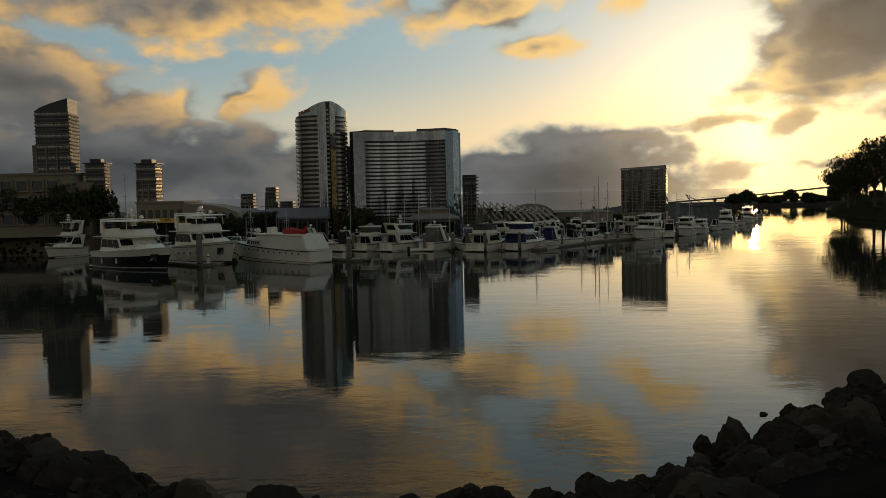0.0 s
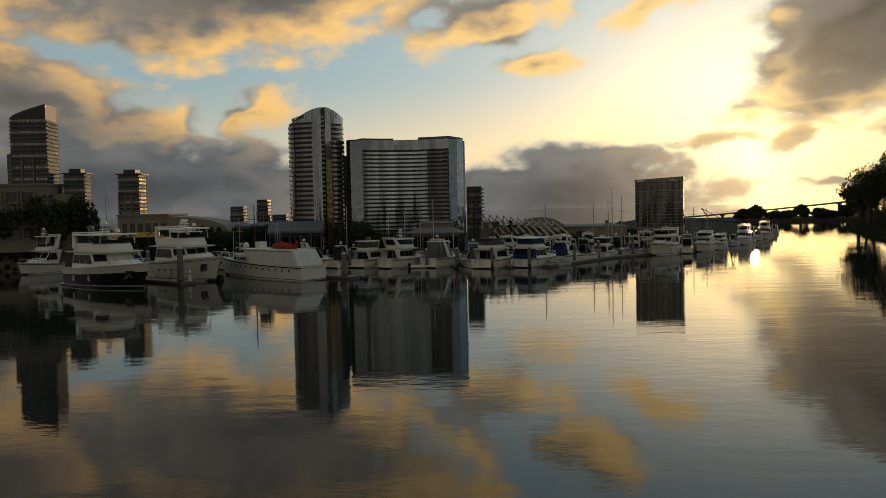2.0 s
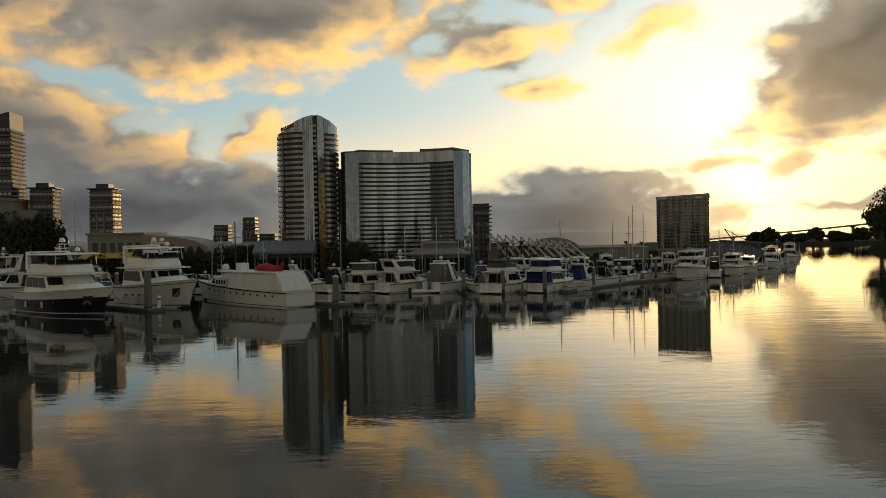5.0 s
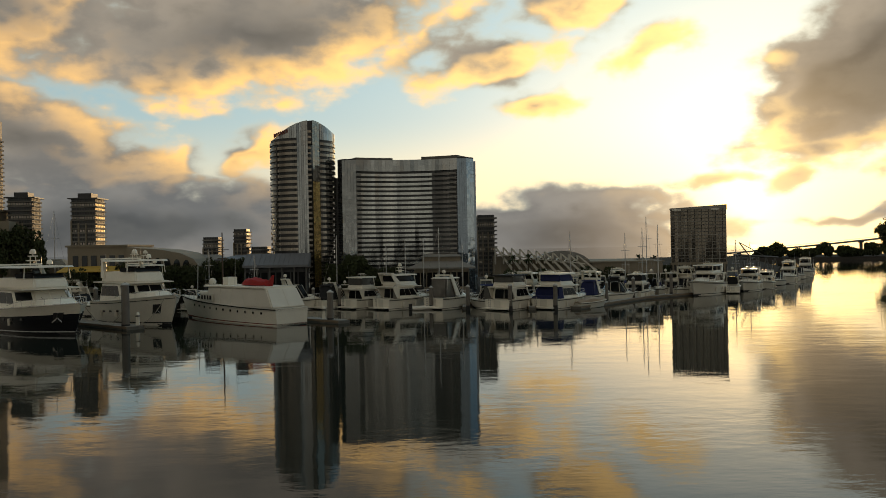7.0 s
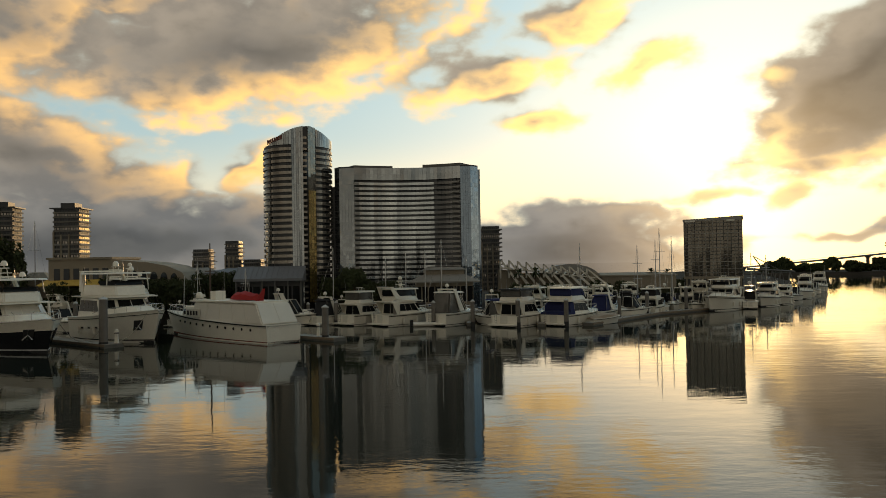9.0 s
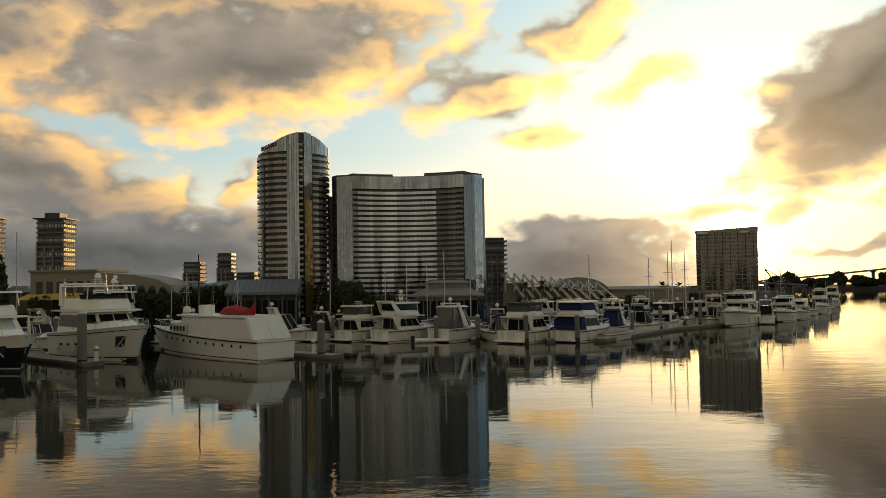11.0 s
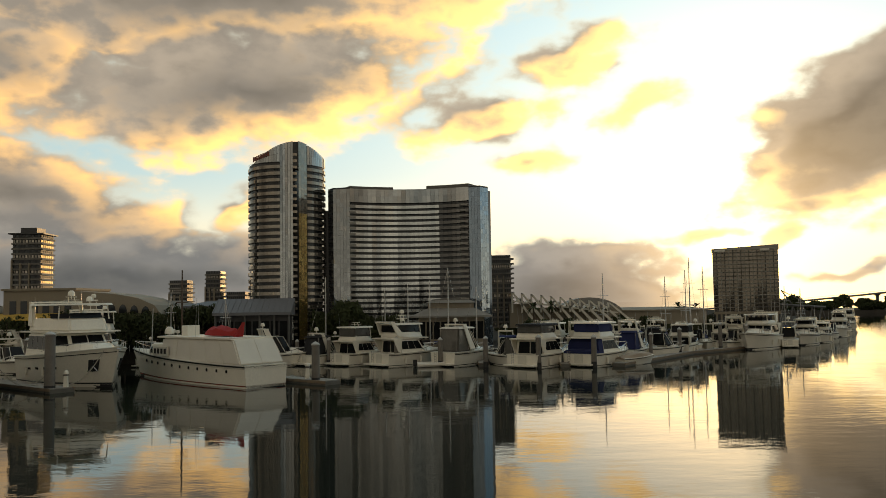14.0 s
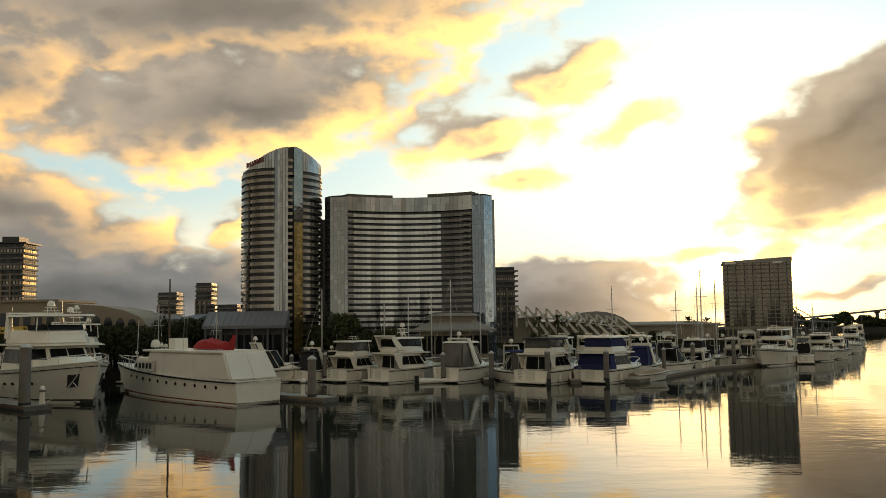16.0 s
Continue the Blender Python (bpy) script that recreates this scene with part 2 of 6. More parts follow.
spandrel = surface("tan_balcony_concrete", (0.28, 0.265, 0.24), 0.45, vary=0.15, scale=0.35, fine=3, bump=0.1)
spandrel_dark = surface("bronze_balcony_front", (0.15, 0.14, 0.125), 0.75, vary=0.2, scale=0.3, fine=3, bump=0.05)
# nearly black: the shade of the window recesses is in this colour
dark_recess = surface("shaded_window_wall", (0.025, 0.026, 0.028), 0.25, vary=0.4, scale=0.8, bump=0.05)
glass_grey = facade_glass("grey_mirror_glass", (0.36, 0.385, 0.40), 0.85, 0.08)
glass_blue = facade_glass("blue_mirror_glass", (0.27, 0.33, 0.40), 0.85, 0.06)
glass_bronze = facade_glass("bronze_window_glass", (0.27, 0.25, 0.22), 0.8, 0.07, 0.06)
glass_silver = facade_glass("silver_balcony_glass", (0.54, 0.57, 0.58), 0.85, 0.1, 0.05)
glass_dim = facade_glass("reflection_darkened_glass", (0.13, 0.13, 0.13), 0.8, 0.1, 0.05)
glass_glint = facade_glass("amber_glint_glass", (0.10, 0.072, 0.008), 0.95, 0.4, 0.12)
glass_sun_tint = facade_glass("sun_glow_tinted_glass", (1.0, 0.72, 0.3), 0.95, 0.15, 0.12)
glass_dull = facade_glass("dull_side_glass", (0.03, 0.03, 0.028), 0.6, 0.55, 0.05)
glass_slab = facade_glass("brown_tinted_glass", (0.15, 0.135, 0.11), 0.75, 0.08, 0.04)
glass_dark = facade_glass("dark_window_glass", (0.045, 0.05, 0.055), 0.55, 0.08, 0.06)
stone_light = surface("pale_facade_render", (0.26, 0.225, 0.17), 0.8, vary=0.14, scale=0.3, fine=4, bump=0.12)
stone_cream = surface("cream_wall_render", (0.68, 0.57, 0.36), 0.85, vary=0.15, scale=0.5, fine=5, bump=0.15)
concrete = surface("city_concrete", (0.24, 0.23, 0.215), 0.85, vary=0.2, scale=0.3, fine=5)
frame_dark = surface("dark_mullion", (0.05, 0.05, 0.052), 0.5, vary=0.2)
roof_blue = surface("blue_grey_metal_roof", (0.15, 0.155, 0.17), 0.6, metal=0.1, vary=0.15, scale=0.3, stretch=(4, 1, 1))
roof_grey = surface("grey_shingle_roof", (0.23, 0.22, 0.20), 0.85, vary=0.22, scale=0.6, fine=8)
fabric_sail = surface("white_tent_fabric", (0.62, 0.58, 0.5), 0.8, vary=0.1, scale=0.4)
sign_red = surface("dull_red_sign", (0.18, 0.045, 0.03), 0.5, vary=0.2)
sign_white = surface("pale_roof_sign", (0.7, 0.68, 0.6), 0.5, vary=0.1)

foliage = surface("dark_foliage", (0.045, 0.055, 0.026), 0.85, spec=0.1, vary=0.45, scale=0.6, fine=6, bump=0.0, island=0.4)
foliage_olive = surface("olive_foliage", (0.055, 0.058, 0.028), 0.85, spec=0.1, vary=0.45, scale=0.6, fine=6, bump=0.0, island=0.4)
bark = surface("tree_bark", (0.10, 0.075, 0.055), 0.9, vary=0.3, scale=3, fine=20, bump=0.4)
grass = surface("dry_bank_grass", (0.03, 0.031, 0.017), 0.95, spec=0.0, vary=0.4, scale=0.25, fine=4, bump=0.5)
soil = surface("city_ground", (0.08, 0.075, 0.068), 0.9, spec=0.0, vary=0.3, scale=0.08, fine=2, bump=0.2)
rock_mat = surface("wet_shore_rock", (0.03, 0.025, 0.02), 0.95, spec=0.0, vary=0.5, scale=0.9, fine=7, bump=0.8, island=0.25)
rock_pale = surface("pale_shore_rock", (0.055, 0.045, 0.033), 0.95, spec=0.0, vary=0.4, scale=0.8, fine=6, bump=0.8, island=0.25)
slope_stone = surface("brown_slope_stone", (0.13, 0.10, 0.07), 0.95, spec=0.0, vary=0.5, scale=0.8, fine=4, bump=0.8)
mud = surface("wet_bank_mud", (0.012, 0.011, 0.009), 0.97, spec=0.0, vary=0.4, scale=0.5, fine=5, bump=0.6)
steel_dark = surface("bridge_steel", (0.10, 0.10, 0.095), 0.6, vary=0.2)


def water_surface():
    mat = bpy.data.materials.new("calm_channel_water")
    mat.use_nodes = True
    t = mat.node_tree
    b = t.nodes["Principled BSDF"]
    b.inputs["Base Color"].default_value = (0.015, 0.018, 0.014, 1)
    b.inputs["Roughness"].default_value = 0.015
    b.inputs["IOR"].default_value = 1.27
    co = t.nodes.new("ShaderNodeTexCoord")

    def waves(sx, sy, scale, detail):
        mp = t.nodes.new("ShaderNodeMapping")
        mp.inputs["Scale"].default_value = (sx, sy, 1)
        n = t.nodes.new("ShaderNodeTexNoise")
        n.inputs["Scale"].default_value, n.inputs["Detail"].default_value = scale, detail
        t.links.new(co.outputs["Object"], mp.inputs[0])
        t.links.new(mp.outputs[0], n.inputs["Vector"])
        return n.outputs["Fac"]

    def op(kind, a, c):
        n = t.nodes.new("ShaderNodeMath")
        n.operation = kind
        feed(t, n.inputs[0], a)
        feed(t, n.inputs[1], c)
        return n.outputs[0]

    patch = t.nodes.new("ShaderNodeMapRange")
    patch.interpolation_type = "SMOOTHSTEP"
    for i, v in ((1, 0.44), (2, 0.64), (3, 0.22), (4, 1.0)):
        patch.inputs[i].default_value = v
    t.links.new(waves(0.5, 1.6, 0.022, 3), patch.inputs[0])
    small = op("MULTIPLY", waves(0.55, 1.0, 1.1, 4), patch.outputs[0])
    height = op("ADD", op("ADD", op("MULTIPLY", small, 0.015), op("MULTIPLY", waves(0.45, 1.0, 3.4, 2), 0.0022)), op("MULTIPLY", waves(0.5, 1.0, 0.24, 2), 0.02))
    bp = t.nodes.new("ShaderNodeBump")
    bp.inputs["Strength"].default_value, bp.inputs["Distance"].default_value = 1.0, 1.0
    t.links.new(height, bp.inputs["Height"])
    t.links.new(bp.outputs[0], b.inputs["Normal"])
    return mat


water_mat = water_surface()


# ---- small builders ----
def solid(bm, quad_rings, cap=True):
    """Skin between rings of equal length, closed at both ends."""
    rows = [[bm.verts.new(p) for p in ring] for ring in quad_rings]
    n = len(rows[0])
    for a, b in zip(rows, rows[1:]):
        for i in range(n):
            bm.faces.new((a[i], a[(i + 1) % n], b[(i + 1) % n], b[i]))
    if cap:
        bm.faces.new(rows[0][::-1])
        bm.faces.new(rows[-1])
    return rows


def box(bm, x0, x1, y0, y1, z0, z1):
    solid(bm, [[(x0, y0, z), (x1, y0, z), (x1, y1, z), (x0, y1, z)] for z in (z0, z1)])


def prism(bm, plan, z0, z1, top=None):
    solid(bm, [[(x, y, z0) for x, y in plan], [(x, y, z1) for x, y in (top or plan)]])


def rod(bm, a, b, r0, r1=None, n=6):
    a, b = Vector(a), Vector(b)
    q = (b - a).to_track_quat("Z", "Y")
    rings = []
    for p, r in ((a, r0), (b, r0 if r1 is None else r1)):
        rings.append([p + q @ Vector((r * math.cos(2 * math.pi * i / n), r * math.sin(2 * math.pi * i / n), 0)) for i in range(n)])
    solid(bm, rings)


def tube(bm, pts, r, n=5):
    pts = [Vector(p) for p in pts]
    rings = []
    for i, p in enumerate(pts):
        d = (pts[min(i + 1, len(pts) - 1)] - pts[max(i - 1, 0)]).normalized()
        q = d.to_track_quat("Z", "Y")
        rings.append([p + q @ Vector((r * math.cos(2 * math.pi * k / n), r * math.sin(2 * math.pi * k / n), 0)) for k in range(n)])
    solid(bm, rings)


def dome(bm, c, r, h, n=10, rows=4):
    rings = []
    for j in range(rows):
        a = math.pi / 2 * j / rows
        rings.append([(c[0] + r * math.cos(a) * math.cos(2 * math.pi * i / n), c[1] + r * math.cos(a) * math.sin(2 * math.pi * i / n), c[2] + h * math.sin(a)) for i in range(n)])
    rings.insert(0, [(x, y, c[2] - h * 0.3) for x, y, z in rings[0]])
    solid(bm, rings)


def panel(bm, quad, u0, u1, v0, v1, out=0.03, depth=0.06):
    """A thin slab lying on part of a quad (a, b below; c, d above), proud of it."""
    a, b, c, d = (Vector(p) for p in quad)
    at = lambda u, v: (a.lerp(b, u)).lerp(d.lerp(c, u), v)
    n = (b - a).cross(d - a).normalized()
    face = [at(u0, v0), at(u1, v0), at(u1, v1), at(u0, v1)]
    solid(bm, [[p + n * (out - depth) for p in face], [p + n * out for p in face]])


def made(name, bm, mat, smooth=False):
    bmesh.ops.recalc_face_normals(bm, faces=bm.faces)
    data = bpy.data.meshes.new(name)
    bm.to_mesh(data)
    bm.free()
    data.materials.append(mat)
    if smooth:
        for f in data.polygons:
            f.use_smooth = True
        data.set_sharp_from_angle(angle=radians(38))
    return data


def part(name, bm, mat, parent, label="", smooth=False):
    ob = new(name, made(name, bm, mat, smooth))
    ob.parent = parent
    if label:
        ob["label"] = label
    return ob


def thing(name, m, label, category, group="", kind=""):
    ob = new(name)
    ob.empty_display_size = 0.5
    ob.matrix_world = m
    return tagged(ob, label, category, group, kind)


def whole(name, bm, mat, label, category, group="", kind="", smooth=False):
    return tagged(new(name, made(name, bm, mat, smooth)), label, category, group, kind)


def B():
    return bmesh.new()

# ---- the setting: water, quay, banks ----
bm = B()
box(bm, -4500, 4500, -900, 4500, -0.5, 0.0)
whole("water", bm, water_mat, "calm dark channel water with faint ripples", "water", kind="structure")

SHORE = [(-400, 164), (-91.7, 156.5), (-84, 160.3), (-53.5, 152.9), (-37.2, 149.8), (-37, 145.2), (-23.2, 145.2), (-23, 149.3), (-18, 149.2), (-13, 150.5), (-8, 148.2), (8, 148.2), (12, 152), (30, 162), (48, 168.5), (61, 172.5), (64, 182), (76, 197), (88, 219), (118, 290), (150, 400), (152, 450), (900, 455)]
bm = B()
prism(bm, SHORE + [(900, 570), (135, 545), (60, 330), (-400, 300)], -1.5, 1.8)
whole("ground", bm, soil, "flat city ground behind the marina quay", "ground", kind="structure")
for nm, line, end in (("ground_terrace_west", SHORE[:5], [(-28, 200), (-400, 260)]), ("ground_terrace_east", SHORE[12:15], [(64, 200), (64, 230), (12, 230)])):
    bm = B()
    prism(bm, [(x, y + 1.6) for x, y in line] + end, 1.7, 4.4, [(x, y + 3.0) for x, y in line] + end)
    whole(nm, bm, grass, "raised planted terrace along the waterfront", "ground", kind="structure")

# right bank: a grassy slope down to the channel
BANK = [(330, 10), (260, 90), (195, 160), (158, 205), (147, 235), (149, 262), (158, 290), (172, 330), (196, 372), (235, 415), (310, 458)]
bm = B()
rows = []
for i, (x, y) in enumerate(BANK):
    k = noise.noise(Vector((i * 0.7, 3, 1)))
    rows.append([(x + k, y, -1.0), (x + 1.5 + k, y, 0.5), (x + 4 + k, y + 1, 2.2), (x + 8 + k, y + 2, 4.0), (x + 13, y + 3, 5.2), (x + 400, y + 30, 6.0)])
vs = [[bm.verts.new(p) for p in r] for r in rows]
for a, b in zip(vs, vs[1:]):
    for j in range(len(a) - 1):
        bm.faces.new((a[j], a[j + 1], b[j + 1], b[j]))
whole("bank", bm, grass, "steep dark grassy bank beside the channel", "ground", kind="structure", smooth=True)

# left seawall: cream wall over a rough stone slope
bm = B()
prism(bm, [(-162, 158.4), (-82, 154.2), (-82, 155.6), (-162, 160.4)], 4.3, 6.6)
seawall = whole("wall_seafront", bm, stone_cream, "low cream rendered seafront wall above the rocks", "wall", kind="structure")
bm = B()
prism(bm, [(-167, 152.7), (-80, 148.9), (-78, 156), (-167, 160.4)], -0.6, 4.4, [(-167, 157.5), (-81, 153.7), (-80, 156), (-167, 160.4)])
whole("rock_slope", bm, slope_stone, "dark stone slope under the seafront wall", "ground", kind="structure")


# ---- buildings ----
def arc_slab(bm, pts, z0, z1, depth, z0b=None):
    """A curved slab: follows pts in plan, reaches depth inwards (to the left of the way)."""
    n = len(pts)
    inner = []
    for i, (x, y) in enumerate(pts):
        ax, ay = pts[max(0, i - 1)]
        bx, by = pts[min(n - 1, i + 1)]
        d = math.hypot(bx - ax, by - ay) or 1
        inner.append((x - (by - ay) / d * depth, y + (bx - ax) / d * depth))
    rings = []
    for (x, y), (u, v) in zip(pts, inner):
        rings.append([(x, y, z0), (x, y, z1), (u, v, z1), (u, v, z0)])
    solid(bm, rings)
    return inner


def panes(bm, pts, z0, z1, rows, gap=0.06, tops=None):
    """Loose glass panes between points in plan; tops gives each point's own upper edge."""
    for i in range(len(pts) - 1):
        (ax, ay), (bx, by) = pts[i], pts[i + 1]
        d = math.hypot(bx - ax, by - ay)
        ux, uy = (bx - ax) / d * gap, (by - ay) / d * gap
        ha, hb = (tops[i], tops[i + 1]) if tops else (z1, z1)
        for r in range(rows):
            za0, za1 = z0 + (ha - z0) * r / rows + gap / 2, z0 + (ha - z0) * (r + 1) / rows - gap / 2
            zb0, zb1 = z0 + (hb - z0) * r / rows + gap / 2, z0 + (hb - z0) * (r + 1) / rows - gap / 2
            bm.faces.new([bm.verts.new(p) for p in ((ax + ux, ay + uy, za0), (bx - ux, by - uy, zb0), (bx - ux, by - uy, zb1), (ax + ux, ay + uy, za1))])


def split(a, b, n):
    return [(a[0] + (b[0] - a[0]) * i / n, a[1] + (b[1] - a[1]) * i / n) for i in range(n + 1)]


def ring(cx, cy, rx, ry, a0, a1, n):
    return [(cx + rx * math.cos(radians(a0 + (a1 - a0) * i / n)), cy + ry * math.sin(radians(a0 + (a1 - a0) * i / n))) for i in range(n + 1)]


def curved_hotel():
    h = thing("hotel_building", pose(0, 0, 1.8), "broad concave hotel block with banded balconies and mirror-glass ends", "hotel")
    base = 1.8
    z = lambda v: v - base
    # plan: glass end, concave front, glass end
    lo, ro = -15.9, 3.2
    front = [(lo + (ro - lo) * i / 28, 154.4 + 2.6 * (1 - ((i - 14) / 14) ** 2)) for i in range(29)]
    floors, z0, z1 = 23, 4.6, 25.1
    step_z = (z1 - z0) / floors
    bm = B()
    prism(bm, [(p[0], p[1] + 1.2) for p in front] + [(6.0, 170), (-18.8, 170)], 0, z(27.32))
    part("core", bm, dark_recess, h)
    for k in range(floors):
        bm = B()
        arc_slab(bm, front, z(z0 + k * step_z), z(z0 + k * step_z + 0.5), 0.8)
        band = part("balcony_front", bm, frame_dark, h)
        bm = B()
        panes(bm, [(x, y - 0.04) for x, y in front[:22]], z(z0 + k * step_z + 0.01), z(z0 + k * step_z + 0.5), 1, 0.01)
        part("glass_rail", bm, glass_silver, band)["kind"] = "stuff"
        # right-hand rails: a dark reflection is put into the glass colour
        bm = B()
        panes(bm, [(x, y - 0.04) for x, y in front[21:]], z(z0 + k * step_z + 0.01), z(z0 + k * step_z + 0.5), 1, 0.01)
        part("glass_rail", bm, glass_dim, band, "glass rail coloured darker for a dark reflection")["kind"] = "stuff"
        bm = B()
        back_line = [(x, y + 0.55) for x, y in front]
        panes(bm, back_line, z(z0 + k * step_z + 0.5), z(z0 + (k + 1) * step_z), 1, 0.05)
        part("window_band", bm, glass_dark, h)["kind"] = "stuff"
        if k < floors:
            for x0, x1 in ((lo - 0.1, lo + 0.9), (ro - 1.5, ro - 0.2)):
                bm = B()
                box(bm, x0, x1, 154.25, 154.9, z(z0 + k * step_z + 0.1), z(z0 + k * step_z + 0.4))
                part("side_balcony", bm, spandrel, h)
    # glass band under the parapet and the stepped parapet
    bm = B()
    panes(bm, [(x, y - 0.03) for x, y in front[::1]], z(25.15), z(27.35), 2, 0.01)
    part("glass_crown", bm, glass_grey, h)
    for i0, i1, t in ((0, 10, 27.75), (10, 18, 27.4), (18, 28, 27.9)):
        bm = B()
        arc_slab(bm, front[i0:i1 + 1], z(27.35), z(t), 6)
        part("parapet", bm, spandrel_dark, h)
    left = split((-19.7, 156.8), (-18.7, 155.2), 2) + split((-18.7, 155.2), (lo, 154.35), 5)[1:]
    right = split((ro, 154.35), (5.0, 153.9), 4) + split((5.0, 153.9), (6.4, 155.6), 4)[1:]
    for pts, mat, top, lab in ((left, glass_grey, 27.3, ""), (right, glass_blue, 27.2, "blue mirror-glass corner")):
        bm = B()
        panes(bm, pts, z(1.8), z(top), 34, 0.012)
        part("glass_end", bm, mat, h, lab)
        bm = B()
        prism(bm, [(x, y + 0.06) for x, y in pts] + [(pts[-1][0], 168), (pts[0][0], 168)], 0, z(top + 0.25))
        part("end_block", bm, frame_dark, h)
    bm = B()
    box(bm, 6.4, 6.8, 156, 168, 0, z(26.8))
    part("side_wall", bm, glass_blue, h)
    return h


def oval_tower():
    h = thing("hotel_tower", pose(0, 0, 1.8), "tall oval hotel tower with curved balcony bands", "hotel")
    z = lambda v: v - 1.8
    cx, cy, rx, ry = -26.0, 156.0, 6.4, 6.6
    floors, z0 = 26, 4.0

    def roof(x):
        return 34.3 - (3.2 * abs((x + 23.3) / 7.4) ** 1.8 if x < -23.3 else 2.7 * abs((x + 23.3) / 3.8) ** 1.8)

    # plan: curved west front, plain glass, dark slot, side facet tinted gold for the sun's reflection, curved east
    # front
    left = ring(cx, cy, rx, ry, 168, 268, 24)
    plain = ring(cx, cy, rx, ry, 268, 286, 5)
    slot = ring(cx, cy, rx - 0.15, ry - 0.15, 286, 292, 2)
    corner = (slot[-1][0] + 0.25, slot[-1][1] - 0.1)
    facet = split(corner, (corner[0] + 1.02, corner[1] + 1.75), 3)
    right = ring(-24.7, 157.4, 4.45, 5.4, 300, 372, 14)
    bm = B()
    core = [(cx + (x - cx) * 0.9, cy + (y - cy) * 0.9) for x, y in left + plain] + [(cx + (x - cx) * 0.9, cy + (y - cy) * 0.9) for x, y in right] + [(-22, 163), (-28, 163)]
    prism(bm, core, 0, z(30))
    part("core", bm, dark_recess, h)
    for pts, top, c in ((left, 31.0, (cx, cy)), (right, 31.0, (-24.7, 157.4))):
        s = (top - z0) / floors
        for k in range(floors):
            bm = B()
            arc_slab(bm, pts, z(z0 + k * s), z(z0 + k * s + 0.58), 0.8)
            part("balcony_front", bm, spandrel_dark, h)
            bm = B()
            panes(bm, [(x, y - 0.03) for x, y in pts], z(z0 + k * s + 0.06), z(z0 + k * s + 0.56), 1, 0.015)
            part("glass_rail", bm, glass_bronze, h)["kind"] = "stuff"
            bm = B()
            panes(bm, [(c[0] + (x - c[0]) * 0.965, c[1] + (y - c[1]) * 0.965) for x, y in pts], z(z0 + k * s + 0.58), z(z0 + k * s + s), 1, 0.07)
            ob = part("window_band", bm, glass_dark, h)
            ob["kind"] = "stuff"
    # the facet's lower part has the sun's golden glow in its colour
    for pts, mat, nm, lab, lo_z, hi_z in ((plain, glass_grey, "plain_glass_strip", "", 3.4, 0), (facet, glass_sun_tint, "tinted_glow_strip", "mirror glass tinted gold for the sun's reflection", 3.4, 23.0), (facet, glass_bronze, "plain_glass_strip", "", 23.0, 0)):
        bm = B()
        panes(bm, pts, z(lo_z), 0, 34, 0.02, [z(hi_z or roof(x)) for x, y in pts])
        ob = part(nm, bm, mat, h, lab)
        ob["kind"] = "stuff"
    for k in range(floors + 3):
        bm = B()
        arc_slab(bm, slot, z(z0 + k * 1.0), z(z0 + k * 1.0 + 0.4), 0.3)
        part("slot_window", bm, glass_bronze, h)
    for pts in (left, right):
        bm = B()
        panes(bm, [(x, y - 0.02) for x, y in pts], z(31.0), 0, 2, 0.02, [max(z(31.1), z(roof(x))) for x, y in pts])
        ob = part("crown", bm, glass_grey, h)
        ob["kind"] = "stuff"
    bm = B()
    full = left + plain + [facet[0]] + right + [(-22, 163), (-28, 163)]
    solid(bm, [[(cx + (x - cx) * 0.97, cy + (y - cy) * 0.97, z(30.0)) for x, y in full], [(cx + (x - cx) * 0.97, cy + (y - cy) * 0.97, z(max(31.1, roof(x))) - 0.06) for x, y in full]])
    part("roof", bm, frame_dark, h)
    # the roof sign: plain bars in its colour
    for i, a in enumerate((222, 226, 230, 234, 238, 242, 246, 250)):
        p = ring(cx, cy, rx + 0.12, ry + 0.12, a, a + 2.6, 1)
        bm = B()
        arc_slab(bm, p, z(31.3 + 0.09 * i), z((31.95 if i else 32.1) + 0.1 * i), 0.1)
        part("sign_bar", bm, sign_red, h)
    bm = B()
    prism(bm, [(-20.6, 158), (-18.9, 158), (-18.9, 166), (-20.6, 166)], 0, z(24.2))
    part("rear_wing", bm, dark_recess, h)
    return h


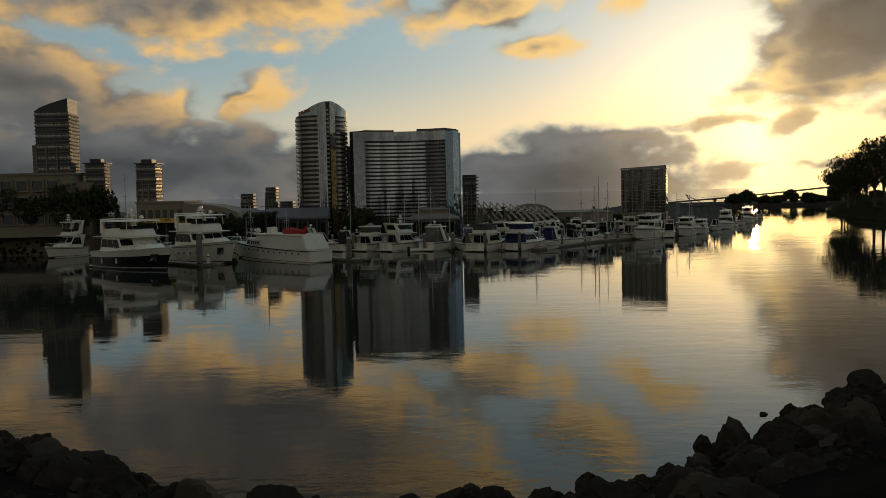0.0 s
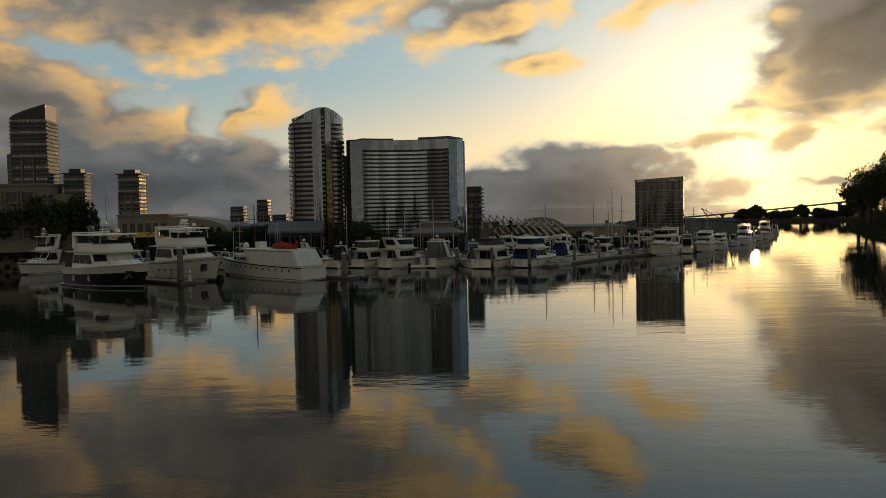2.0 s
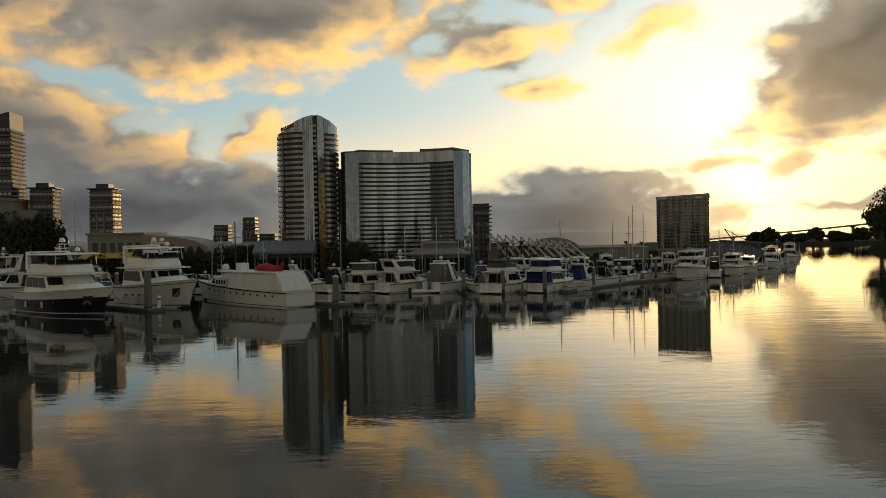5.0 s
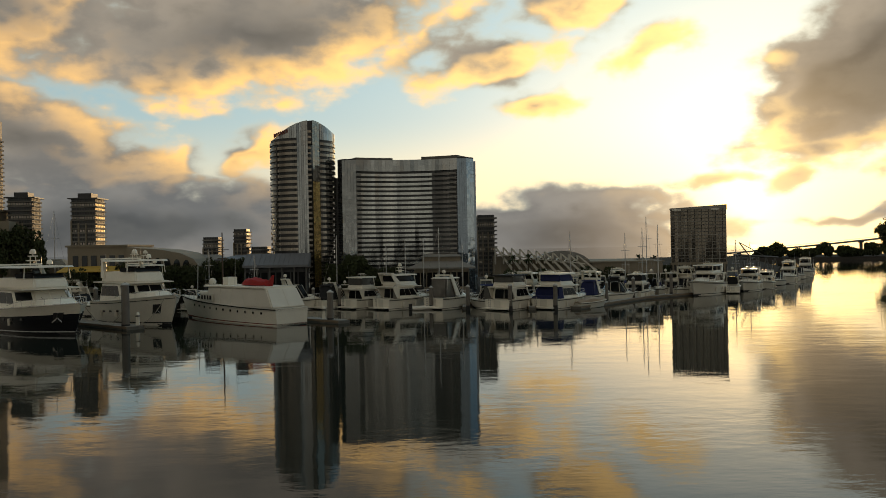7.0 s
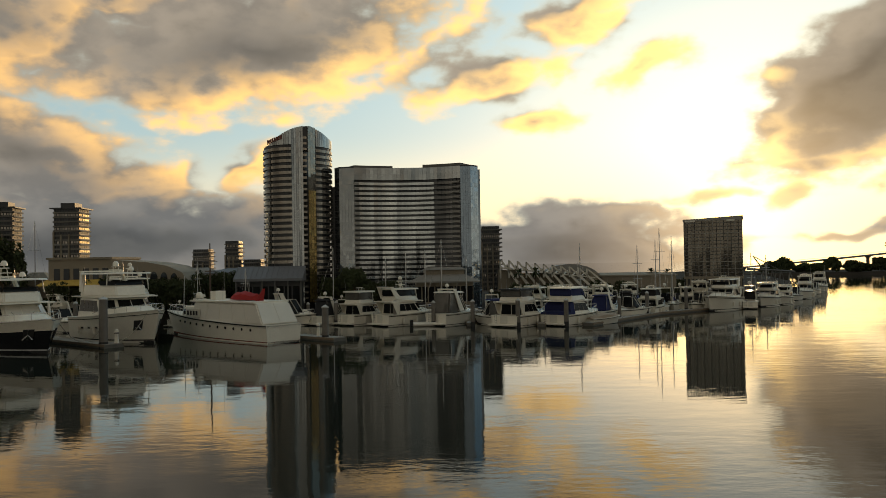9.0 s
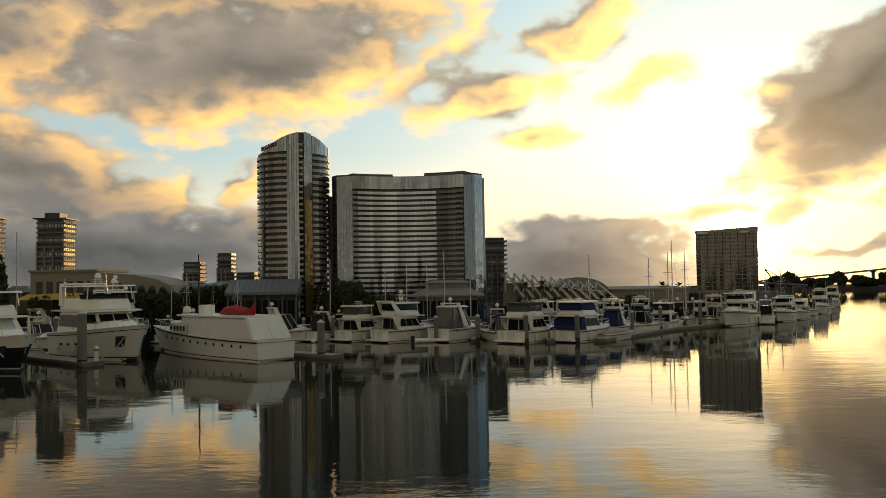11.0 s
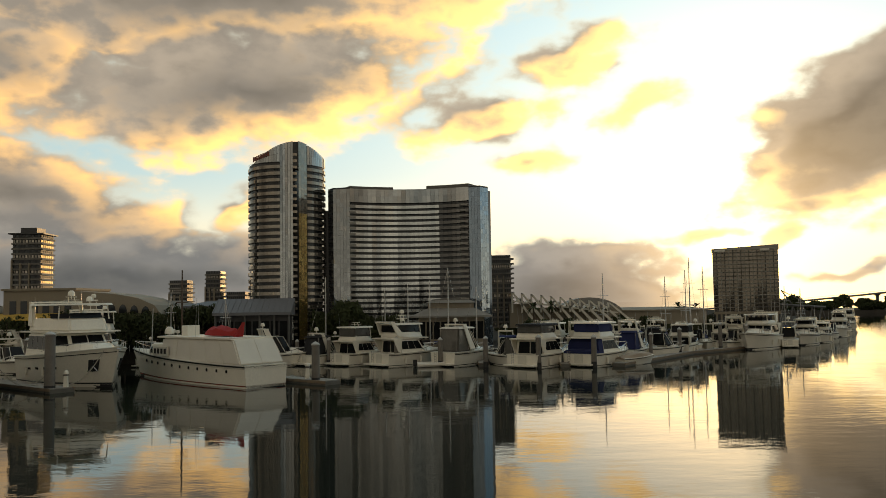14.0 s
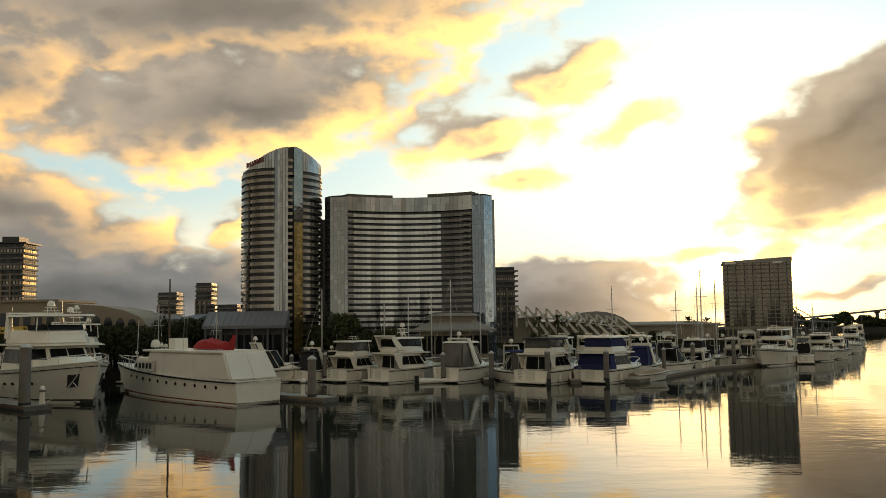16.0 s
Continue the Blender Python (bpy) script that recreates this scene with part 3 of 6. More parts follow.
def slab_hotel():
    h = thing("slab_hotel", pose(54.8, 174.6, 1.8, 0, 0, -18), "dark gridded slab hotel with a pale colonnaded base", "hotel")
    w, d, top = 11.3, 8, 15.8
    bm = B()
    prism(bm, [(-w / 2, 0), (w / 2, 0), (w / 2, d), (-w / 2, d)], 0, top)
    part("core", bm, frame_dark, h)
    for k in range(16):
        bm = B()
        panes(bm, split((-w / 2, -0.05), (w / 2, -0.05), 16), 4.6 + k * 0.72, 4.6 + k * 0.72 + 0.6, 1, 0.07)
        part("glazing", bm, glass_slab, h)["kind"] = "stuff"
        bm = B()
        box(bm, -w / 2 - 0.05, w / 2 + 0.05, -0.14, 0.0, 4.6 + k * 0.72 + 0.62, 4.6 + k * 0.72 + (0.78 if k % 4 == 3 else 0.7))
        part("sill_band", bm, spandrel, h)
    for i in range(9):
        bm = B()
        x = -w / 2 + w * i / 8
        box(bm, x - 0.06, x + 0.06, -0.2, 0, 4.4, top)
        part("pier", bm, spandrel, h)
    bm = B()
    panes(bm, [(w / 2 + 0.05, 0.2), (w / 2 + 0.05, 2.5), (w / 2 + 0.05, 5), (w / 2 + 0.05, 7.5), (w / 2 + 0.05, d)], 4.4, top, 16, 0.06)
    part("glass_side", bm, glass_bronze, h)
    bm = B()
    box(bm, -w / 2 - 0.15, w / 2 + 0.15, -0.25, d, 4.0, 4.5)
    part("base_cornice", bm, stone_light, h)
    for i in range(14):
        bm = B()
        x = -w / 2 + w * (i + 0.5) / 14
        box(bm, x - 0.17, x + 0.17, -0.22, 0.1, 0, 4.0)
        part("column", bm, stone_light, h)
    bm = B()
    solid(bm, [[(-w / 2 - 0.2, -0.25, zz), (w / 2 + 0.2, -0.25, zz + s), (w / 2 + 0.2, d, zz + s), (-w / 2 - 0.2, d, zz)] for zz, s in ((top, 0), (top + 0.3, 0.6))])
    part("roof_edge", bm, spandrel, h)
    for x0, x1 in ((-w / 2 + 0.3, -w / 2 + 2.2), (w / 2 - 3.0, w / 2 - 1.4)):
        bm = B()
        box(bm, x0, x1, -0.34, -0.24, top - 0.2, top + 0.15)
        part("sign_bar", bm, sign_white, h)
    return h


def condo(m, w, d, floors, fh, label, crown, slope=0.0, wide=0.0, bright=False, pale=False):
    """A flat block: window columns, slab edges, balconies on the sunny side."""
    h = thing("apartment_tower", m, label, "apartment block", group="towers of flats")
    top = floors * fh
    bm = B()
    prism(bm, [(-w / 2, 0), (w / 2, 0), (w / 2, d), (-w / 2, d)], 0, top)
    part("core", bm, frame_dark, h)
    for k in range(floors):
        z = k * fh
        bm = B()
        box(bm, -w / 2 - 0.1, w / 2 + 0.35, -0.3, d, z, z + fh * 0.34)
        part("floor_slab", bm, concrete if pale or (crown and k < floors * 0.62) else spandrel_dark, h)
        bm = B()
        panes(bm, split((-w / 2, -0.06), (w / 2, -0.06), 9), z + fh * 0.36, z + fh * 0.98, 1, 0.09)
        part("glazing", bm, glass_dark if k % 3 else glass_bronze, h)["kind"] = "stuff"
        bm = B()
        panes(bm, split((w / 2 + 0.06, 0), (w / 2 + 0.06, d), 6), z + fh * 0.4, z + fh * 0.98, 1, 0.14)
        # some side panes hold the low sun's glint as an amber tint, others are dull
        part("side_glazing", bm, glass_glint if bright and (k * 7 + 3) % 5 > 1 else glass_dull, h)["kind"] = "stuff"
        bm = B()
        box(bm, w * 0.18, w / 2 + 0.55, -0.65, -0.28, z, z + fh * 0.34)
        part("balcony", bm, spandrel_dark, h)
    for x in (-w / 2, -w * 0.2, w * 0.12):
        bm = B()
        box(bm, x - 0.12, x + 0.12, -0.4, 0.05, 0, top * (0.72 if x > -w * 0.4 else 0.75))
        part("pier", bm, stone_light, h)
    if crown:
        bm = B()
        box(bm, -w / 2 - 0.55, w / 2 + 0.7, -0.6, d + 0.3, top, top + 0.22)
        part("roof_plate", bm, frame_dark, h)
        bm = B()
        box(bm, -w * 0.28, w * 0.3, 0.6, d * 0.8, top + 0.22, top + 1.15)
        part("plant_room", bm, frame_dark, h)
    if slope:
        bm = B()
        n = 8
        f = [(-w / 2 + w * i / n) for i in range(n + 1)]
        solid(bm, [[(x, -0.1, top), (x, -0.1, top + 0.3 + slope * ((x + w / 2) / w) ** 0.7), (x, d, top + 0.3 + slope * ((x + w / 2) / w) ** 0.7), (x, d, top)] for x in f])
        part("sloped_crown", bm, frame_dark, h)
    if wide:
        for i, (ww, hh) in enumerate(((wide, 0.28), (wide * 0.5, 0.74))):
            bm = B()
            box(bm, -w / 2 - ww, -w / 2, 0.5, d, 0, top * hh)
            part("stepped_wing", bm, concrete, h)
            bm = B()
            for k in range(int(floors * hh)):
                panes(bm, split((-w / 2 - ww, 0.45), (-w / 2, 0.45), 3), k * fh + fh * 0.25, k * fh + fh * 0.95, 1, 0.08)
            part("wing_glazing", bm, glass_dark, h)
    return h


curved_hotel()
oval_tower()
slab_hotel()
condo(pose(-89.6, 154.0, 4.2, 0, 0, 6), 7.6, 7, 34, 0.86, "tall dark apartment tower with a sloping crown", False, 3.0, 2.2)
condo(pose(-81.6, 158.0, 4.2, 0, 0, 8), 4.4, 5, 20, 0.86, "apartment tower with a dark flat roof plate", True)
condo(pose(-69.3, 158.0, 4.2, 0, 0, 2), 4.5, 5, 20, 0.84, "apartment tower with sunlit side windows and flat roof plate", True, bright=True)
condo(pose(-46.9, 166, 4.2), 3.0, 3.5, 12, 0.76, "pale distant apartment tower", False, pale=True)
condo(pose(-40.9, 166, 4.2), 2.5, 3.5, 14, 0.76, "distant apartment tower with a bright window strip", False, bright=True)
condo(pose(-37.2, 167, 4.2), 3.2, 3.5, 9, 0.78, "low grey distant apartment block", False, pale=True)
condo(pose(9.2, 168, 4.2), 3.4, 6, 15, 0.85, "dark office block behind the hotel", False)


def low_hotel():
    h = thing("low_hotel", pose(-93.6, 148.9, 4.2, 0, 0, 4), "cream low-rise block with deep square window bays", "hotel")
    bm = B()
    box(bm, -22, 9, 2, 14, 0, 14.5)
    part("wall", bm, stone_light, h)
    for r in range(3):
        for i in range(8):
            x = -20.5 + i * 3.5
            bm = B()
            box(bm, x - 0.15, x + 2.25, 1.8, 2.02, 3 + r * 3.9 + 0.1, 3 + r * 3.9 + 2.3)
            w = part("window", bm, glass_dark, h)
            bm = B()
            for x0, x1, z0, z1 in ((x - 0.4, x - 0.15, 0, 2.5), (x + 2.25, x + 2.5, 0, 2.5), (x - 0.4, x + 2.5, -0.2, 0.1), (x - 0.4, x + 2.5, 2.3, 2.6)):
                box(bm, x0, x1, 1.5, 2.0, 3 + r * 3.9 + z0, 3 + r * 3.9 + z1)
            fr = part("window_frame", bm, stone_light, w)
    bm = B()
    box(bm, 9, 12.5, 3.5, 12, 0, 12.6)
    part("stair_wing", bm, stone_light, h)
    bm = B()
    box(bm, -22.3, 9.3, 1.7, 14, 14.5, 15.0)
    part("cornice", bm, stone_light, h)
    return h


def convention_hall():
    h = thing("exhibition_hall", pose(-55.4, 151.0, 4.2), "long cream hall with stepped roof and arched end", "hall")
    bm = B()
    box(bm, -14, -3, 0, 14, 0, 7.4)
    part("tall_block", bm, stone_light, h)
    bm = B()
    box(bm, -14.3, -2.7, -0.3, 14, 7.4, 7.75)
    part("cornice", bm, stone_light, h)
    bm = B()
    solid(bm, [[(x, -0.5, 0), (x, -0.5, zz), (x, 12, zz), (x, 12, 0)] for x, zz in ((-3, 7.3), (0, 7.0), (3.5, 6.7), (7, 6.0), (9.5, 4.9), (10.5, 3.5))])
    part("curved_block", bm, stone_light, h)
    for i in range(6):
        bm = B()
        box(bm, -13 + i * 1.7, -12 + i * 1.7, -0.12, 0.02, 3.6, 5.8)
        part("window", bm, glass_dark, h)
    for i in range(5):
        bm = B()
        x = 1.2 + i * 1.75
        pts = [(x + 0.62 * math.cos(a), 4.0 - 0.15 * i + 1.35 * math.sin(a)) for a in [math.pi * k / 8 for k in range(9)]]
        solid(bm, [[(px, yy, zz) for px, zz in pts] for yy in (-0.7, -0.48)])
        part("arch_window", bm, glass_dark, h)
    return h


def shed(name, m, w, d, wall_h, roof_h, label, roof_mat, wall_mat, over=0.8, tier=False, glazed=True):
    h = thing(name, m, label, "pavilion")
    bm = B()
    box(bm, -w / 2, w / 2, 0, d, 0, wall_h)
    part("wall", bm, wall_mat, h)
    if glazed:
        n = max(4, int(w / 1.1))
        for i in range(n):
            bm = B()
            x = -w / 2 + w * (i + 0.5) / n
            box(bm, x - w / n * 0.4, x + w / n * 0.4, -0.06, 0.03, wall_h * 0.3, wall_h * 0.86)
            part("window", bm, tinted, h)
    bm = B()
    e = over
    k = min(w, d) * 0.36
    prism(bm, [(-w / 2 - e, -e), (w / 2 + e, -e), (w / 2 + e, d + e), (-w / 2 - e, d + e)], wall_h, wall_h + 0.25)
    prism(bm, [(-w / 2 - e, -e), (w / 2 + e, -e), (w / 2 + e, d + e), (-w / 2 - e, d + e)], wall_h + 0.25, wall_h + roof_h,
          [(-w / 2 + k, k), (w / 2 - k, k), (w / 2 - k, d - k), (-w / 2 + k, d - k)])
    part("roof", bm, roof_mat, h)
    if tier:
        bm = B()
        box(bm, -w / 2 + k - 0.2, w / 2 - k + 0.2, k - 0.2, d - k, wall_h + roof_h - 0.1, wall_h + roof_h + 0.7)
        part("lantern", bm, wall_mat, h)
        bm = B()
        prism(bm, [(-w / 2 + k - 0.7, k - 0.7), (w / 2 - k + 0.7, k - 0.7), (w / 2 - k + 0.7, d - k), (-w / 2 + k - 0.7, d - k)], wall_h + roof_h + 0.7, wall_h + roof_h + 1.3,
              [(-w / 2 + k + 0.8, k + 0.6), (w / 2 - k - 0.8, k + 0.6), (w / 2 - k - 0.8, d - k - 1), (-w / 2 + k + 0.8, d - k - 1)])
        part("lantern_roof", bm, roof_mat, h)
    return h


low_hotel()
convention_hall()
shed("waterfront_restaurant", pose(0, 148.8, 1.8), 10.0, 4.6, 4.7, 1.5, "waterfront restaurant under a two-tier grey hip roof", roof_grey, stone_light, 1.2, True)
shed("long_hall", pose(-33.6, 157.5, 4.2), 20.0, 9, 4.4, 1.0, "long low hall with a blue-grey metal roof", roof_blue, concrete, 0.2, False, True)
shed("grey_hall", pose(-48.2, 158.5, 4.2), 12, 7, 4.0, 1.6, "low hall with a grey pitched roof", roof_grey, concrete, 0.4)
shed("seafront_kiosk", pose(-94.5, 161.8, 4.4), 7, 3, 3.4, 0.7, "small open seafront kiosk with pale posts", stone_light, stone_cream, 0.6)
shed("white_hut", pose(-78.8, 165, 4.4), 5.4, 4, 3.6, 1.4, "small white hut with a pitched roof", stone_light, stone_light, 0.3, False, False)
shed("long_terminal", pose(37.4, 170, 4.2), 17, 8, 2.5, 0.7, "long pale low terminal building", stone_light, stone_light, 0.3, False, False)


def quay_hall():
    """A hall at the quay's edge: glazed wall and columns coloured dark for the shade below, under a deep sloping metal
    roof with standing seams.
    """
    h = thing("quay_hall", pose(-30.1, 145.9, 1.8), "low quayside hall under a deep blue-grey metal roof", "hall")
    bm = B()
    box(bm, -5.3, 5.7, 0.9, 3.2, 0, 5.6)
    part("wall", bm, frame_dark, h)
    for i in range(8):
        x = -4.6 + i * 1.35
        bm = B()
        box(bm, x - 0.55, x + 0.55, 0.84, 0.93, 1.2, 4.6)
        part("window", bm, tinted, h)
    for i in range(6):
        x = -5.2 + i * 2.2
        bm = B()
        rod(bm, (x, 0.1, 0), (x, 0.1, 5.55), 0.17, 0.15, 10)
        part("column", bm, steel_dark, h, smooth=True)
    bm = B()
    profile = [(-0.3, 5.5), (-0.3, 5.95), (3.3, 8.0), (3.3, 5.5)]
    solid(bm, [[(x, y, z) for y, z in profile] for x in (-5.6, 6.2)])
    part("roof", bm, roof_blue, h)
    for i in range(14):
        x = -5.45 + i * 0.885
        bm = B()
        rod(bm, (x, -0.3, 5.97), (x, 3.3, 8.02), 0.05, n=4)
        part("roof_seam", bm, roof_blue, h)
    return h


quay_hall()


def sail_hall():
    h = thing("tented_hall", pose(20, 165, 4.2), "hall with a row of slanting concrete fins under tent fabric", "hall")
    bm = B()
    box(bm, -9.5, 10, 3, 9, 0, 3.4)
    part("wall", bm, stone_light, h)
    bm = B()
    box(bm, -9.6, -5, 1.0, 4, 0, 4.2)
    part("entrance_block", bm, stone_light, h)
    n = 11
    for i in range(n):
        x = -9.3 + 16.6 * i / (n - 1)
        t = 6.2 - 2.0 * i / (n - 1)
        bm = B()
        solid(bm, [[(x + u, y, zz) for u, zz in ((0, t), (0.42, t - 0.1), (4.3, 1.0), (3.6, 1.0))] for y in (0, 0.35)])
        solid(bm, [[(x + u, y, zz) for u, zz in ((0, t), (0.28, t), (0.28, 2.6), (0, 2.6))] for y in (0, 0.35)])
        solid(bm, [[(x + u, y, zz) for u, zz in ((0.2, t - 1.5), (0.2, t - 1.75), (1.8, t - 1.9), (1.7, t - 1.7))] for y in (0.02, 0.3)])
        part("fin", bm, fabric_sail, h)
        if i < n - 1:
            bm = B()
            w = 16.6 / (n - 1)
            grid = [[(x + w * u, 0.6 + 5 * v, (t - 0.9) - 0.7 * math.sin(math.pi * u) - 0.15 * v) for u in (0, 0.2, 0.4, 0.6, 0.8, 1)] for v in (0, 0.5, 1)]
            for a, b in zip(grid, grid[1:]):
                for j in range(5):
                    bm.faces.new([bm.verts.new(p) for p in (a[j], a[j + 1], b[j + 1], b[j])])
            part("tent_bay", bm, fabric_sail, h)
    bm = B()
    solid(bm, [[(5 + 6.5 * math.cos(a), yy, 1.2 + 3.9 * math.sin(a)) for a in [math.pi * k / 12 for k in range(13)]] for yy in (5, 9)])
    part("vault", bm, concrete, h, "grey vaulted roof")
    return h


sail_hall()


def road_bridge():
    h = thing("road_bridge", pose(0, 0, 0), "long slender road bridge climbing on tall piers", "bridge")
    line = [(176 + i * 9.0, 520 + i * 1.0, 3.4 + 0.56 * i + 0.01 * i * i) for i in range(-4, 30)]
    bm = B()
    solid(bm, [[(x, y, zz), (x, y, zz + 0.9), (x, y + 7, zz + 0.9), (x, y + 7, zz)] for x, y, zz in line])
    part("deck", bm, steel_dark, h)
    for i in range(5, 34, 3):
        x, y, zz = line[i]
        bm = B()
        box(bm, x - 0.35, x + 0.35, y + 2, y + 5, 0, zz)
        box(bm, x - 0.45, x + 0.45, y + 0.5, y + 6.5, zz - 0.9, zz)
        part("pier", bm, steel_dark, h)
    bm = B()
    tube(bm, [(x, y, zz + 2.0) for x, y, zz in line], 0.07, 4)
    part("handrail", bm, steel_dark, h)
    return h


road_bridge()


def trestle():
    h = thing("loading_trestle", pose(80, 212, 1.8), "dark steel loading trestle with a slanting boom", "crane")
    for i in range(5):
        bm = B()
        rod(bm, (i * 2.2 - 4, 0, 0), (i * 2.2 - 3.2, 0, 5.6 - i * 0.25), 0.16)
        rod(bm, (i * 2.2 - 3.2, 0, 5.6 - i * 0.25), (i * 2.2 - 1.8, 0, 0), 0.12)
        part("leg", bm, steel_dark, h)
    bm = B()
    rod(bm, (-5, 0, 5.4), (6.5, 0, 4.6), 0.28, n=4)
    rod(bm, (-1, 0, 5.2), (-3.5, 0, 8.6), 0.14)
    rod(bm, (-3.5, 0, 8.6), (3, 0, 5.0), 0.1)
    part("boom", bm, steel_dark, h)
    return h


trestle()


def awning(m, w, label):
    h = thing("awning", m, label, "awning")
    bm = B()
    solid(bm, [[(-w / 2, 0, 2.6), (w / 2, 0, 2.6), (w / 2, 3, 3.5), (-w / 2, 3, 3.5)], [(-w / 2, 0, 2.75), (w / 2, 0, 2.75), (w / 2, 3, 3.65), (-w / 2, 3, 3.65)]])
    part("canopy", bm, yellow_lit_canvas, h)
    for i in range(6):
        bm = B()
        rod(bm, (-w / 2 + w * i / 5, 0.15, 0), (-w / 2 + w * i / 5, 0.15, 2.65), 0.08)
        part("post", bm, stone_light, h)
    return h


# added in place of a lit stretch of wall; its yellow light is in the colour
awning(pose(-63, 147.5, 4.4, 0, 0, -8), 15, "long awning on pale posts, coloured yellow as a lit wall")


# ---- boats ----
def berth(x, y, dx, dy):
    return pose(x, y, 0, 0, 0, math.degrees(math.atan2(dy, dx)))


class Hull:
    """The lines of a hull: x forward from the middle, half-breadth, sheer."""

    def __init__(self, L, beam, bow, stern, full=0.5, rake=0.09, flare=0.45):
        self.L, self.beam, self.bow, self.stern, self.full, self.rake, self.flare = L, beam, bow, stern, full, rake, flare

    def sheer(self, u):
        return self.stern + (self.bow - self.stern) * u ** 1.7

    def half(self, u, f):
        """Half-breadth at u along the hull, at the fraction f of the sheer's height (below 0: under water)."""
        b = self.beam / 2 * (0.9 + 0.1 * min(u / 0.3, 1))
        if u > self.full:
            b *= max(0.02, 1 - ((u - self.full) / (1 - self.full)) ** 2.3)
        wl = 0.93 - self.flare * u * u
        return b * (wl + (1 - wl) * max(f, 0) ** 1.3) * (1 - 0.6 * max(-f, 0))

    def x(self, u, f):
        return -self.L / 2 + self.L * (u * (1 - self.rake)) + self.rake * self.L * u ** 3 * max(f, 0)

    def at(self, u, f, side=1, out=0.0):
        return Vector((self.x(u, f), side * (self.half(u, f) + out), self.sheer(u) * f if f > 0 else f * 1.2))

    def shell(self, f0, f1, out=0.0, steps=4, n=16):
        bm = B()
        fs = [f0 + (f1 - f0) * i / steps for i in range(steps + 1)]
        rings = []
        for i in range(n + 1):
            u = i / n
            rings.append([self.at(u, f, 1, out) for f in fs] + [self.at(u, f, -1, out) for f in reversed(fs)])
        solid(bm, rings)
        return bm


def house(parent, name, mat, x0, x1, w, z0, z1, rake=0.6, aft=0.15, tumble=0.12, chamfer=0.25, nose=0.55, label=""):
    """A deckhouse with a raked front. Returns its six faces: starboard, corner, front, corner, port, aft."""
    c = (x1 - x0) * chamfer
    low = [(x0, -w), (x1 - c, -w), (x1, -w * nose), (x1, w * nose), (x1 - c, w), (x0, w)]
    k = 1 - tumble
    top = [(x0 + aft, -w * k), (x1 - c - rake, -w * k), (x1 - rake, -w * nose * k), (x1 - rake, w * nose * k), (x1 - c - rake, w * k), (x0 + aft, w * k)]
    bm = B()
    prism(bm, low, z0, z1, top)
    bmesh.ops.bevel(bm, geom=bm.edges[:], offset=min(0.16, (z1 - z0) * 0.12), segments=2, affect="EDGES")
    ob = part(name, bm, mat, parent, label, smooth=True)
    return ob, [[(*low[i], z0), (*low[(i + 1) % 6], z0), (*top[(i + 1) % 6], z1), (*top[i], z1)] for i in range(6)]


def glaze(parent, faces, which, n, u0=0.06, u1=0.94, v0=0.3, v1=0.85, mat=None, gap=0.07):
    for i in which:
        for k in range(n):
            a = u0 + (u1 - u0) * (k + gap / 2) / n
            b = u0 + (u1 - u0) * (k + 1 - gap / 2) / n
            bm = B()
            panel(bm, faces[i], a, b, v0, v1)
            part("window", bm, mat or tinted, parent)


def bow_rail(parent, hull, u0=0.5, h=0.75, n=6):
    pts = []
    for side in (-1, 1):
        line = [hull.at(u0 + (0.99 - u0) * i / n, 1, side, -0.12) + Vector((0, 0, h * min(1, 0.4 + i * 0.3))) for i in range(n + 1)]
        pts.append(line if side < 0 else line[::-1])
        for i in range(1, n):
            bm = B()
            rod(bm, hull.at(u0 + (0.99 - u0) * i / n, 1, side, -0.12), line[i], 0.025, n=4)
            part("stanchion", bm, stainless, parent)
    bm = B()
    tube(bm, pts[0] + pts[1], 0.045, 5)
    part("bow_rail", bm, stainless, parent)


def fenders(parent, hull, us, side):
    for u in us:
        p = hull.at(u, 0.45, side, 0.18)
        bm = B()
        rod(bm, p + Vector((0, 0, -0.45)), p + Vector((0, 0, 0.45)), 0.17, n=8)
        part("fender", bm, gelcoat, parent)


def radar(parent, x, y, z, r=0.42):
    bm = B()
    rod(bm, (x, y, z - 0.5), (x, y, z - r * 0.2), 0.06)
    part("radar_post", bm, gelcoat, parent)
    bm = B()
    dome(bm, (x, y, z), r, r * 1.25)
    part("radar_dome", bm, gelcoat, parent, smooth=True)


def whips(parent, spots):
    for x, y, z, h, lean in spots:
        bm = B()
        rod(bm, (x, y, z), (x - lean, y, z + h), 0.03, 0.012, 4)
        part("antenna", bm, mast_alu, parent)


def hull_parts(h, hull, paint, two_tone=None, stripe=True, bottom=None):
    """Hull, upper strake, boot stripe, bottom, rubbing strake; bottoms stay under the water."""
    split_f = 0.66 if two_tone else 1.0
    part("hull", hull.shell(0.0, split_f), paint, h, smooth=True)
    if two_tone:
        part("upper_strake", hull.shell(split_f, 1.0, 0.015, 2), two_tone, h, smooth=True)
    part("bottom", hull.shell(-0.5, 0.075, 0.012, 2), bottom or antifoul, h, smooth=True)
    if stripe:
        part("boot_stripe", hull.shell(0.08, 0.12, 0.02, 1), boot_stripe if paint is hull_black else antifoul, h, smooth=True)
    for side in (-1, 1):
        bm = B()
        tube(bm, [hull.at(i / 16, 0.985, side, 0.03) for i in range(17)], 0.07, 5)
        part("rubbing_strake", bm, stainless if paint is hull_black else gelcoat_cream, h)
        if hull.L < 26 and paint is not hull_black:
            bm = B()
            tube(bm, [hull.at(i / 16, 0.88, side, 0.03) for i in range(17)], 0.055, 5)
            part("hull_line", bm, rubber, h)


